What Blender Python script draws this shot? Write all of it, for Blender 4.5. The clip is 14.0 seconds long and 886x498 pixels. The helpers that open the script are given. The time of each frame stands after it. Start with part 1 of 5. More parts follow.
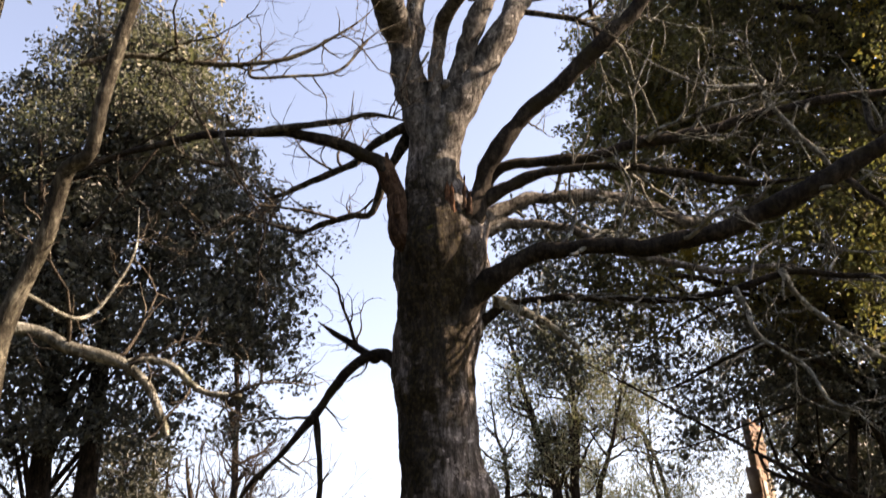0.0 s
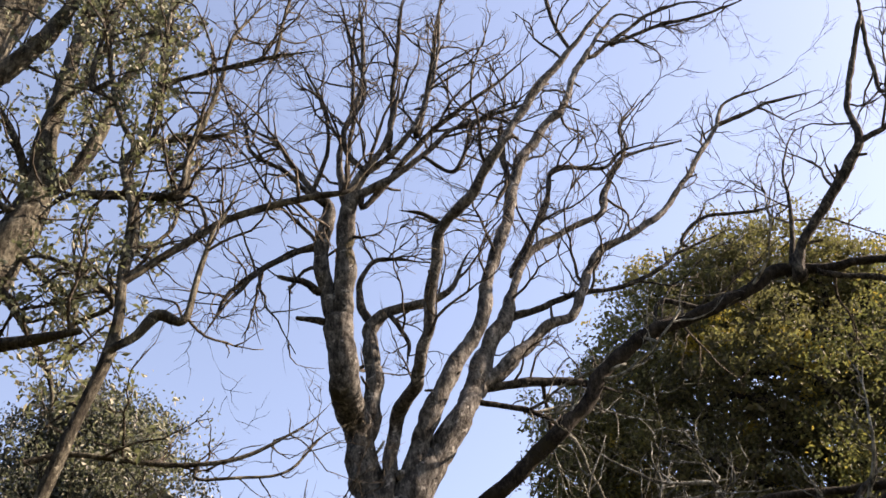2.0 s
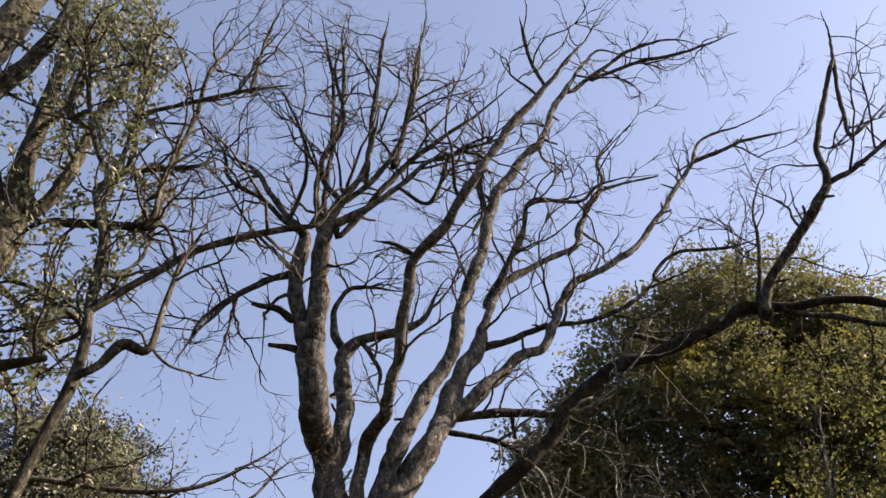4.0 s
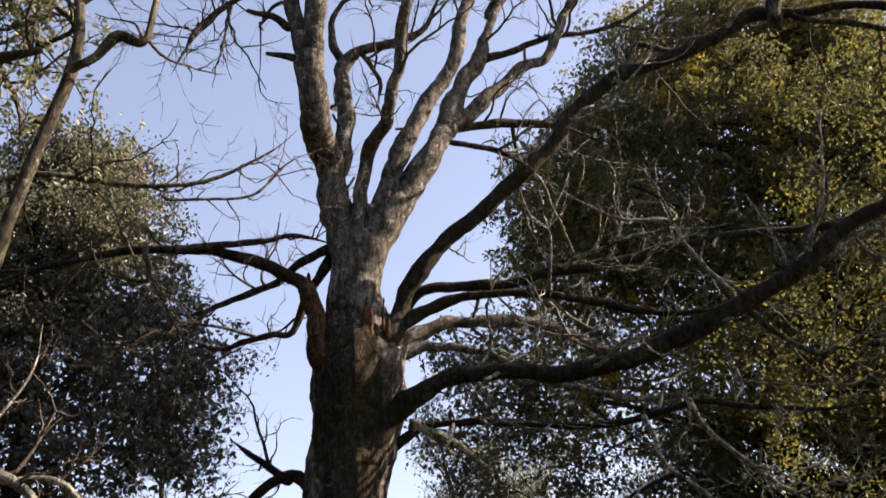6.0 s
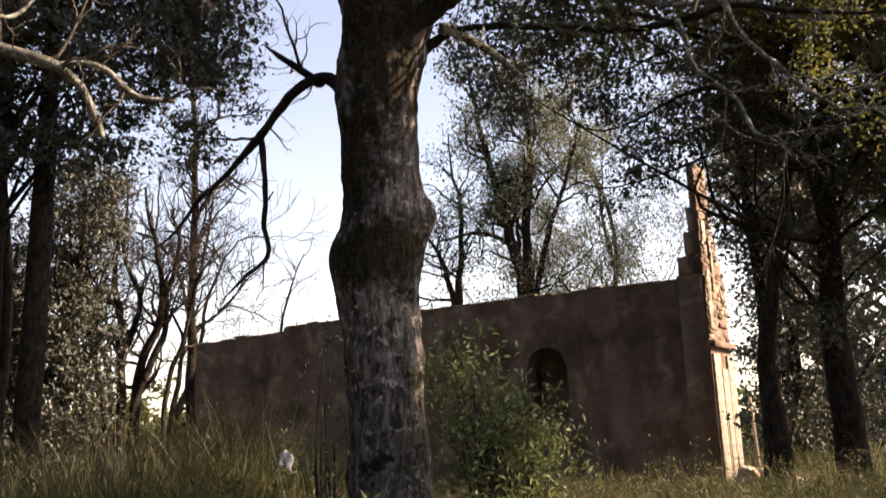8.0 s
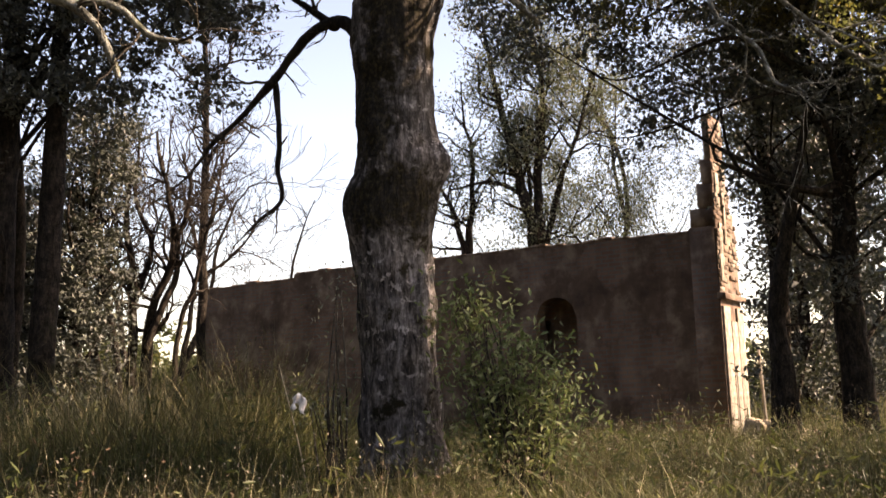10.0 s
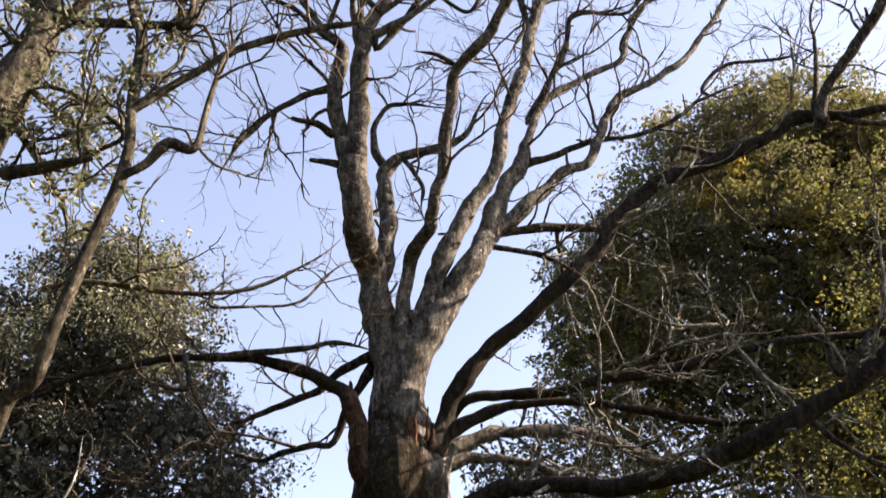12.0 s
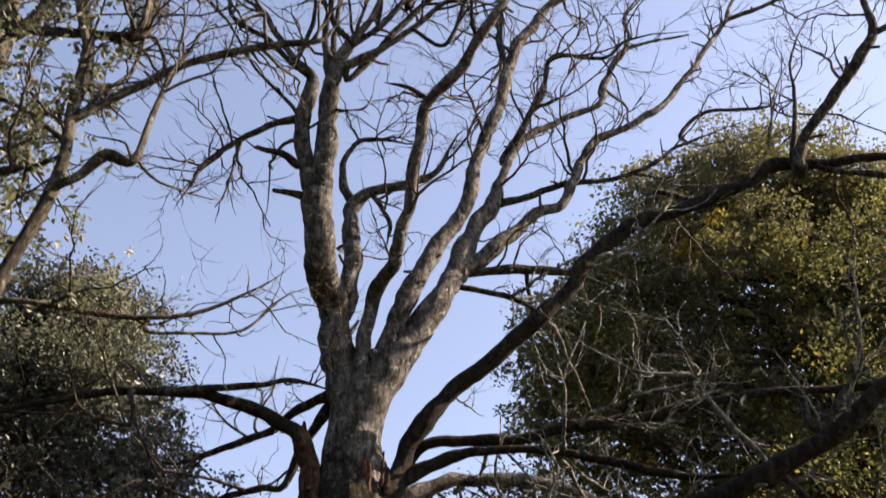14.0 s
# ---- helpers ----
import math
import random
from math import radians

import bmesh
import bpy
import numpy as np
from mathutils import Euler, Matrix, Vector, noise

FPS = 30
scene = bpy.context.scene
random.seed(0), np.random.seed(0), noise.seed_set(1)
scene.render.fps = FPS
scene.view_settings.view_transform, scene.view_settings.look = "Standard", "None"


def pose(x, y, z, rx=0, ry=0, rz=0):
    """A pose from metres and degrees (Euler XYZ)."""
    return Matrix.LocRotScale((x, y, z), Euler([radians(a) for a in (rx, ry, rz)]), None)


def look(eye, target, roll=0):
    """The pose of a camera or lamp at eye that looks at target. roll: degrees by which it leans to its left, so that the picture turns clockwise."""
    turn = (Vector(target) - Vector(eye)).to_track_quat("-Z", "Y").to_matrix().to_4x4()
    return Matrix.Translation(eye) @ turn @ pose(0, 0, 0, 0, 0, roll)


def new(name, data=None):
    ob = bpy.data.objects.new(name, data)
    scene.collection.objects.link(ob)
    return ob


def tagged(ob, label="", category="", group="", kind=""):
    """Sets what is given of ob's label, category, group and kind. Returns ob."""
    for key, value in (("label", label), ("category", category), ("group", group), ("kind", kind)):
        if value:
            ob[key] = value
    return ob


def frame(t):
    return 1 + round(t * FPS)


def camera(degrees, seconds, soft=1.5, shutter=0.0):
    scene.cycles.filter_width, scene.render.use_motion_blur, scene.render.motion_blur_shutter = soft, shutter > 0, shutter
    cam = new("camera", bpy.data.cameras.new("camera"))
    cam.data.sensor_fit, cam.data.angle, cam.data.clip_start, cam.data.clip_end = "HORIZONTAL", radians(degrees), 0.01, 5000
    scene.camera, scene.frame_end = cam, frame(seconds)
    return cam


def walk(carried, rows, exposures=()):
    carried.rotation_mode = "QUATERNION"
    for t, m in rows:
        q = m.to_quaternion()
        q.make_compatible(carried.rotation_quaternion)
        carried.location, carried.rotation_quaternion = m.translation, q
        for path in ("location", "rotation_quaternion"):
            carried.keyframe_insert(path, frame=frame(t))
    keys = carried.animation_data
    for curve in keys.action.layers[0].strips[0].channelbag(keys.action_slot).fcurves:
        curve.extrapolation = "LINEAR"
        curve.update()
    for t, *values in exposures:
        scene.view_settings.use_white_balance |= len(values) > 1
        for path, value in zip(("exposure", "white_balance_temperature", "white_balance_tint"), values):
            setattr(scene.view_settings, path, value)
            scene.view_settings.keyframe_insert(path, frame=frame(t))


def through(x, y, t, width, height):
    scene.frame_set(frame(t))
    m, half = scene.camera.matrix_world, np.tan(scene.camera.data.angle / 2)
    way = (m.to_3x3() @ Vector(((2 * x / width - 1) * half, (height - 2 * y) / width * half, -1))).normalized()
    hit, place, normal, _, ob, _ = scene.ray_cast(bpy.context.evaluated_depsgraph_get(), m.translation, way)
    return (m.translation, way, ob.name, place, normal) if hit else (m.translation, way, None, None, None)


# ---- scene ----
cam = camera(48.5, 14.0, soft=1.5, shutter=0.2)


def held(t, x, y, z, pitch, yaw, roll):
    """A row of the walk: the camera held at (x, y, z), tilted up by pitch, turned left by yaw, leaning by roll."""
    return t, pose(x, y, z, 90 + pitch, 0, yaw) @ pose(0, 0, 0, 0, 0, roll)


walk(cam, [
    held(0.0, -0.219, 0.094, 1.499, 26.05, 3.13, -3.92),
    held(0.5, -0.180, 0.067, 1.602, 32.81, 2.15, -4.14),
    held(1.0, -0.118, -0.022, 1.648, 39.16, 1.13, -4.45),
    held(1.5, -0.064, -0.059, 1.657, 43.72, 0.13, -4.98),
    held(2.0, -0.066, -0.076, 1.694, 46.77, -1.31, -5.64),
    held(2.2, -0.049, -0.099, 1.712, 47.41, -1.62, -5.66),
    held(3.0, 0.022, -0.162, 1.673, 48.70, -1.93, -5.39),
    held(3.6, 0.076, -0.210, 1.644, 48.40, -2.16, -5.18),
    held(4.3, 0.139, -0.265, 1.611, 47.00, -2.43, -4.94),
    held(4.5, 0.131, -0.241, 1.584, 45.77, -2.39, -4.86),
    held(5.0, 0.092, -0.145, 1.538, 41.51, -2.18, -4.87),
    held(5.5, 0.078, -0.085, 1.496, 37.31, -1.69, -4.68),
    held(6.0, 0.086, -0.052, 1.447, 32.67, -0.80, -4.29),
    held(6.5, 0.083, -0.136, 1.446, 27.62, 0.00, -3.87),
    held(7.0, 0.114, -0.140, 1.331, 22.62, 1.04, -3.50),
    held(7.5, 0.068, -0.056, 1.254, 17.66, 1.62, -3.07),
    held(8.0, 0.012, 0.014, 1.206, 11.51, 2.04, -2.69),
    held(8.2, -0.016, 0.044, 1.200, 9.08, 2.13, -2.59),
    held(8.6, -0.021, 0.042, 1.198, 5.40, 2.25, -2.39),
    held(9.1, -0.026, 0.039, 1.195, 3.90, 2.40, -2.15),
    held(9.6, -0.031, 0.036, 1.192, 5.60, 2.55, -1.91),
    held(10.0, -0.035, 0.034, 1.190, 8.60, 2.67, -1.72),
    held(10.3, -0.039, 0.032, 1.188, 12.38, 2.75, -1.57),
    held(10.5, -0.052, 0.062, 1.245, 16.74, 2.59, -1.91),
    held(11.0, -0.068, 0.071, 1.420, 26.14, 2.13, -2.76),
    held(11.5, -0.065, 0.097, 1.513, 33.03, 1.66, -2.95),
    held(12.0, -0.044, 0.090, 1.583, 38.83, 0.94, -3.48),
    held(12.5, -0.037, 0.064, 1.626, 42.95, -0.03, -4.05),
    held(13.0, -0.009, 0.079, 1.637, 45.93, -0.82, -4.27),
    held(13.5, 0.076, 0.195, 1.671, 45.65, -0.55, -3.50),
    held(14.0, 0.148, 0.466, 1.691, 41.82, -0.40, -2.46),
], exposures=[(0.0, 2.08, 9800, 28), (1.0, 2.10, 9300, 27), (2.2, 1.91, 8700, 26), (4.3, 1.59, 8600, 25), (5.5, 1.73, 8950, 26), (7.0, 1.97, 9700, 28), (8.2, 1.80, 9900, 29), (10.3, 2.00, 9900, 29), (11.2, 2.19, 9700, 28), (12.5, 2.16, 9000, 26), (13.0, 2.06, 8900, 26), (14.0, 1.79, 8800, 25)])

# ---------------------------------------------------------------- sky and sun
SUN = Vector((0.835, 0.08, 0.54)).normalized()
world = bpy.data.worlds.new("sky")
scene.world = world
world.use_nodes = True
wn = world.node_tree
sky = wn.nodes.new("ShaderNodeTexSky")
sky.sky_type = "NISHITA"
sky.sun_disc = False
sky.sun_elevation = math.asin(SUN.z)
sky.sun_rotation = math.atan2(SUN.x, SUN.y)
sky.air_density, sky.dust_density, sky.ozone_density = 1.0, 0.55, 2.3
back = wn.nodes["Background"]
back.inputs["Strength"].default_value = 0.115
wn.links.new(sky.outputs["Color"], back.inputs["Color"])
sun = new("sun", bpy.data.lights.new("sun", "SUN"))
sun.data.energy, sun.data.angle, sun.data.color = 5.0, radians(0.5), (1.0, 0.95, 0.87)
sun.matrix_world = look(SUN * 60, (0, 0, 0))


# ---------------------------------------------------------------- materials
def material(name, roughness=0.8):
    m_ = bpy.data.materials.new(name)
    m_.use_nodes = True
    b = m_.node_tree.nodes["Principled BSDF"]
    b.inputs["Roughness"].default_value = roughness
    return m_, m_.node_tree, b


def node(nt, kind, **sets):
    """Adds a node; sets name its inputs (underscores for spaces) or attributes."""
    nd = nt.nodes.new(kind)
    for key, value in sets.items():
        key = key if hasattr(nd, key) else key.replace("_", " ")
        if key in nd.inputs:
            nd.inputs[key].default_value = value
        else:
            setattr(nd, key, value)
    return nd


def ramp(nt, source, *stops):
    nd = nt.nodes.new("ShaderNodeValToRGB")
    while len(nd.color_ramp.elements) < len(stops):
        nd.color_ramp.elements.new(0.5)
    for e, (at, col) in zip(nd.color_ramp.elements, stops):
        e.position, e.color = at, (*col, 1)
    nt.links.new(source, nd.inputs[0])
    return nd.outputs[0]


def mixed(nt, factor, a, b, mode="MIX"):
    nd = nt.nodes.new("ShaderNodeMix")
    nd.data_type, nd.blend_type = "RGBA", mode
    for socket, value in ((nd.inputs[0], factor), (nd.inputs[6], a), (nd.inputs[7], b)):
        if hasattr(value, "links"):
            nt.links.new(value, socket)
        elif isinstance(value, tuple):
            socket.default_value = (*value, 1)
        else:
            socket.default_value = value
    return nd.outputs[2]


def places(nt, scale):
    co = nt.nodes.new("ShaderNodeTexCoord")
    mp = node(nt, "ShaderNodeMapping", Scale=scale)
    nt.links.new(co.outputs["Object"], mp.inputs["Vector"])
    return mp.outputs["Vector"]


def tex(nt, vec, scale, detail=4.0, rough=0.6):
    nd = node(nt, "ShaderNodeTexNoise", Scale=scale, Detail=detail, Roughness=rough)
    nt.links.new(vec, nd.inputs["Vector"])
    return nd.outputs["Fac"]


def relief(nt, b, height, strength, distance=0.02):
    nd = node(nt, "ShaderNodeBump", Strength=strength, Distance=distance)
    nt.links.new(height, nd.inputs["Height"])
    nt.links.new(nd.outputs["Normal"], b.inputs["Normal"])


def math_node(nt, value, factor):
    nd = node(nt, "ShaderNodeMath", operation="MULTIPLY")
    nt.links.new(value, nd.inputs[0])
    nd.inputs[1].default_value = factor
    return nd.outputs[0]


def bark_material(name, dark, mid, pale, moss, lichen_amount, moss_amount, moss_scale=1.7, mats=(), stretch=0.4):
    """Fissured bark with weather blotches, pale lichen crusts and moss."""
    m_, nt, b = material(name, 0.92)
    b.inputs["Specular IOR Level"].default_value = 0.12
    up = places(nt, (1, 1, stretch))
    flat = places(nt, (1, 1, 1))
    ridges = tex(nt, up, 17, 7, 0.72)
    base = ramp(nt, ridges, (0.34, dark), (0.47, mid), (0.72, pale))
    base = mixed(nt, 1.0, base, ramp(nt, tex(nt, flat, 3.0, 9, 0.75), (0.33, (0.42, 0.40, 0.38)), (0.5, (0.85, 0.85, 0.85)), (0.66, (1.2, 1.2, 1.18))), "MULTIPLY")
    base = mixed(nt, 1.0, base, ramp(nt, tex(nt, flat, 34, 6, 0.75), (0.36, (0.55, 0.54, 0.53)), (0.5, (0.95, 0.95, 0.95)), (0.64, (1.25, 1.25, 1.23))), "MULTIPLY")
    lichen = ramp(nt, tex(nt, flat, 12.0, 6, 0.65), (0.60 - lichen_amount, (0, 0, 0)), (0.635 - lichen_amount, (0.75, 0.75, 0.75)))
    base = mixed(nt, lichen, base, tuple(min(0.5, c * 1.15) for c in pale))
    green = ramp(nt, tex(nt, flat, moss_scale, 7, 0.7), (0.6 - moss_amount, (0, 0, 0)), (0.67 - moss_amount, (1, 1, 1)))
    base = mixed(nt, green, base, moss)
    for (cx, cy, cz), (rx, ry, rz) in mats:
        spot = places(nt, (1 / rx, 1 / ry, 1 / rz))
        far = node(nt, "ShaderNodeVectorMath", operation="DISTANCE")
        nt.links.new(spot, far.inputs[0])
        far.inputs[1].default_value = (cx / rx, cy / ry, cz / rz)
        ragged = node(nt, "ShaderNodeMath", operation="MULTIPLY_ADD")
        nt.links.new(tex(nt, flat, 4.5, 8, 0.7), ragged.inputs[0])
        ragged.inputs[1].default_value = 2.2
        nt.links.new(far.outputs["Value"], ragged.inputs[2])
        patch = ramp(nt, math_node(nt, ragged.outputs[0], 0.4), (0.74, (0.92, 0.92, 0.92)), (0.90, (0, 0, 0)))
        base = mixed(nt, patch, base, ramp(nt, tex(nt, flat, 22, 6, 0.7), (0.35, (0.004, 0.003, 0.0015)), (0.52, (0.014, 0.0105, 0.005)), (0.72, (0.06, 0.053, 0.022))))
    nt.links.new(base, b.inputs["Base Color"])
    relief(nt, b, ridges, 1.0, 0.045)
    return m_


bark = bark_material("old bark", (0.014, 0.013, 0.0125), (0.072, 0.070, 0.066), (0.25, 0.25, 0.235), (0.035, 0.032, 0.017), -0.01, 0.0)
# the branches' darkness against bright sky is put into this colour
backlit_branch_bark = bark_material("backlit branch bark", (0.008, 0.007, 0.006), (0.03, 0.027, 0.023), (0.15, 0.142, 0.12), (0.02, 0.018, 0.010), -0.03, 0.04)
# moss, and the crown's shade over the low limbs put into the colour
mossy_shaded_bark = bark_material("mossy bark with shade in its colour", (0.008, 0.006, 0.005), (0.018, 0.015, 0.012), (0.06, 0.054, 0.045), (0.02, 0.017, 0.009), -0.06, 0.06, 2.6)
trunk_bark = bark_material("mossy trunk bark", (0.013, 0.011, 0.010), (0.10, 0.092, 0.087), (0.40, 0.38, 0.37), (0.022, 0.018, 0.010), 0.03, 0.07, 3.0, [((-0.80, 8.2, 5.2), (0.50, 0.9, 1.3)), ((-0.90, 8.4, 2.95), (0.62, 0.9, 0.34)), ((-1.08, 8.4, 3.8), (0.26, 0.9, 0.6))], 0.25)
pale_bark = bark_material("pale bark", (0.012, 0.0105, 0.009), (0.042, 0.039, 0.030), (0.19, 0.185, 0.148), (0.045, 0.046, 0.025), -0.02, 0.02)
lichen_bark = bark_material("lichened bark", (0.035, 0.033, 0.028), (0.12, 0.125, 0.108), (0.29, 0.305, 0.275), (0.07, 0.075, 0.04), 0.06, 0.0)
dark_bark = bark_material("dark bark", (0.008, 0.006, 0.005), (0.026, 0.021, 0.017), (0.075, 0.062, 0.05), (0.02, 0.02, 0.01), -0.05, 0.0)
twig_bark = bark_material("twig bark", (0.014, 0.011, 0.009), (0.062, 0.054, 0.045), (0.17, 0.155, 0.13), (0.05, 0.04, 0.025), 0.0, -0.1)
scar_wood = bark_material("bare rotten wood", (0.03, 0.012, 0.007), (0.10, 0.048, 0.027), (0.20, 0.11, 0.065), (0.06, 0.04, 0.01), -0.1, -0.1)
torn_bark = bark_material("stripped brown bark", (0.012, 0.006, 0.004), (0.055, 0.03, 0.019), (0.17, 0.115, 0.08), (0.04, 0.035, 0.012), -0.04, 0.0)
moss_skin = bark_material("moss", (0.014, 0.013, 0.004), (0.04, 0.036, 0.01), (0.09, 0.08, 0.022), (0.05, 0.05, 0.012), -0.1, 0.1)


def leaf_material(name, *stops, rough=0.55, through=0.25, patch=None, spot=None):
    m_, nt, b = material(name, rough)
    b.inputs["Specular IOR Level"].default_value = 0.3
    geo = nt.nodes.new("ShaderNodeNewGeometry")
    col = ramp(nt, geo.outputs["Random Per Island"], *stops)
    if patch:
        spread = ramp(nt, tex(nt, places(nt, (1, 1, 1)), 0.6, 6), (0.53, (0, 0, 0)), (0.66, (0.7, 0.7, 0.7)))
        col = mixed(nt, spread, col, patch)
    if spot:
        col = mixed(nt, ramp(nt, tex(nt, places(nt, (1, 1, 1)), 0.95, 3), (0.60, (0, 0, 0)), (0.67, (0.8, 0.8, 0.8))), col, spot)
    nt.links.new(col, b.inputs["Base Color"])
    glow = nt.nodes.new("ShaderNodeBsdfTranslucent")
    nt.links.new(mixed(nt, 0.4, col, (0.15, 0.19, 0.06)), glow.inputs["Color"])
    mix = node(nt, "ShaderNodeMixShader", Fac=through)
    nt.links.new(b.outputs[0], mix.inputs[1])
    nt.links.new(glow.outputs[0], mix.inputs[2])
    nt.links.new(mix.outputs[0], nt.nodes["Material Output"].inputs["Surface"])
    return m_


dark_leaf = leaf_material("evergreen leaf", (0.0, (0.035, 0.041, 0.039)), (0.55, (0.057, 0.065, 0.058)), (0.9, (0.090, 0.101, 0.080)), (1.0, (0.135, 0.150, 0.112)), rough=0.5, through=0.07)
# patch paints the crown's sunlit yellow-green; spot is leaves turned yellow
gold_leaf = leaf_material("yellowing leaf with sunlit patches", (0.0, (0.047, 0.038, 0.029)), (0.35, (0.073, 0.056, 0.040)), (0.65, (0.091, 0.081, 0.042)), (1.0, (0.156, 0.143, 0.058)), rough=0.65, through=0.45, patch=(0.176, 0.163, 0.042), spot=(0.468, 0.338, 0.039))
# brighter leaf colour for the evergreen's sunlit side
sunlit_leaf = leaf_material("sunlit golden green leaf", (0.0, (0.06, 0.065, 0.024)), (0.6, (0.11, 0.115, 0.04)), (0.93, (0.19, 0.175, 0.05)), (1.0, (0.40, 0.27, 0.04)), rough=0.6, through=0.4)
light_leaf = leaf_material("pale leaf", (0.0, (0.07, 0.085, 0.055)), (0.6, (0.13, 0.145, 0.10)), (1.0, (0.27, 0.27, 0.21)), through=0.35)
bush_leaf = leaf_material("bush leaf", (0.0, (0.06, 0.085, 0.032)), (0.6, (0.125, 0.165, 0.065)), (1.0, (0.26, 0.29, 0.14)), through=0.35)
weed_leaf = leaf_material("weed leaf", (0.0, (0.022, 0.032, 0.010)), (0.7, (0.055, 0.07, 0.02)), (1.0, (0.14, 0.14, 0.045)), through=0.3)
dry_leaf = leaf_material("dry leaf", (0.0, (0.035, 0.02, 0.013)), (1.0, (0.10, 0.058, 0.036)), rough=0.7)
pale_seed = leaf_material("pale seed head", (0.0, (0.16, 0.13, 0.09)), (1.0, (0.42, 0.38, 0.30)), rough=0.8)
grass_green = leaf_material("green grass", (0.0, (0.04, 0.05, 0.016)), (0.7, (0.085, 0.10, 0.032)), (1.0, (0.19, 0.19, 0.07)), rough=0.7, patch=(0.10, 0.085, 0.035))
grass_dry = leaf_material("dry grass", (0.0, (0.045, 0.038, 0.019)), (0.72, (0.105, 0.095, 0.048)), (1.0, (0.38, 0.34, 0.21)), rough=0.7, patch=(0.065, 0.068, 0.025))


def ground_material():
    m_, nt, b = material("meadow soil", 0.95)
    flat = places(nt, (1, 1, 1))
    n1 = tex(nt, flat, 0.8, 6)
    col = ramp(nt, n1, (0.3, (0.03, 0.028, 0.013)), (0.55, (0.06, 0.053, 0.024)), (0.75, (0.11, 0.09, 0.05)))
    nt.links.new(col, b.inputs["Base Color"])
    relief(nt, b, tex(nt, flat, 18, 5), 0.8, 0.05)
    return m_


def plaster_material():
    m_, nt, b = material("weathered brick and plaster", 0.93)
    flat = places(nt, (1, 1, 1))
    brick = node(nt, "ShaderNodeTexBrick", Scale=1.0, Mortar_Size=0.012, Brick_Width=0.25, Row_Height=0.075, Color1=(0.19, 0.108, 0.075, 1), Color2=(0.25, 0.15, 0.105, 1), Mortar=(0.17, 0.15, 0.13, 1))
    mp = node(nt, "ShaderNodeMapping", Rotation=(radians(90), 0, 0))
    nt.links.new(flat, mp.inputs["Vector"])
    nt.links.new(mp.outputs[0], brick.inputs["Vector"])
    old_plaster = ramp(nt, tex(nt, flat, 1.5, 8, 0.62), (0.36, (0.085, 0.052, 0.036)), (0.5, (0.16, 0.105, 0.075)), (0.62, (0.33, 0.25, 0.19)))
    cover = ramp(nt, tex(nt, flat, 0.9, 7, 0.65), (0.46, (0, 0, 0)), (0.52, (1, 1, 1)))
    base = mixed(nt, cover, brick.outputs["Color"], old_plaster)
    stain = ramp(nt, tex(nt, places(nt, (1.2, 1.2, 0.25)), 1.6, 6), (0.3, (0.45, 0.43, 0.4)), (0.65, (1, 1, 1)))
    nt.links.new(mixed(nt, 1.0, base, stain, "MULTIPLY"), b.inputs["Base Color"])
    relief(nt, b, tex(nt, flat, 14, 8), 0.5, 0.02)
    return m_


def grainy(name, a, c, d, scale, rough=0.9, bump=0.5):
    m_, nt, b = material(name, rough)
    flat = places(nt, (1, 1, 1))
    nt.links.new(ramp(nt, tex(nt, flat, scale, 7, 0.65), (0.3, a), (0.52, c), (0.75, d)), b.inputs["Base Color"])
    relief(nt, b, tex(nt, flat, scale * 5, 5), bump, 0.015)
    return m_


soil, ruin_skin = ground_material(), plaster_material()
lime = grainy("flaking limewash", (0.08, 0.06, 0.045), (0.25, 0.22, 0.18), (0.40, 0.37, 0.32), 7)


def brick_material():
    m_, nt, b = material("worn red brick", 0.9)
    info = nt.nodes.new("ShaderNodeObjectInfo")
    spot = nt.nodes.new("ShaderNodeNewGeometry")
    mp = node(nt, "ShaderNodeMapping", Scale=(1, 1, 0.3))
    nt.links.new(spot.outputs["Position"], mp.inputs["Vector"])
    flat = mp.outputs["Vector"]
    own = ramp(nt, info.outputs["Random"], (0.0, (0.08, 0.054, 0.037)), (0.4, (0.14, 0.094, 0.064)), (0.75, (0.19, 0.14, 0.10)), (1.0, (0.27, 0.235, 0.19)))
    grit = ramp(nt, tex(nt, flat, 9, 7), (0.36, (0.25, 0.22, 0.2)), (0.5, (0.85, 0.85, 0.85)), (0.7, (1.3, 1.35, 1.4)))
    nt.links.new(mixed(nt, 1.0, own, grit, "MULTIPLY"), b.inputs["Base Color"])
    relief(nt, b, tex(nt, flat, 45, 5), 0.5, 0.01)
    return m_


brick_skin = brick_material()
cloth = grainy("sun-bleached plastic", (0.6, 0.58, 0.55), (0.72, 0.7, 0.67), (0.8, 0.78, 0.75), 6)
cane = grainy("dry cane", (0.25, 0.2, 0.13), (0.38, 0.32, 0.22), (0.5, 0.43, 0.32), 12)
stone = grainy("broken masonry", (0.22, 0.17, 0.12), (0.36, 0.30, 0.23), (0.48, 0.42, 0.34), 7)

# ---------------------------------------------------------------- helpers of this scene
def obj(name, bm, material, parent=None, label="", smooth=True):
    """Links a bmesh as one mesh object."""
    me = bpy.data.meshes.new(name)
    bm.to_mesh(me)
    bm.free()
    if smooth:
        me.polygons.foreach_set("use_smooth", [True] * len(me.polygons))
    for m_ in material if isinstance(material, (list, tuple)) else [material]:
        me.materials.append(m_)
    ob = new(name, me)
    ob.parent = parent
    if label:
        ob["label"] = label
    return ob


def part(name, bm, material, parent, label="", smooth=True):
    return obj(name, bm, material, parent, label, smooth)


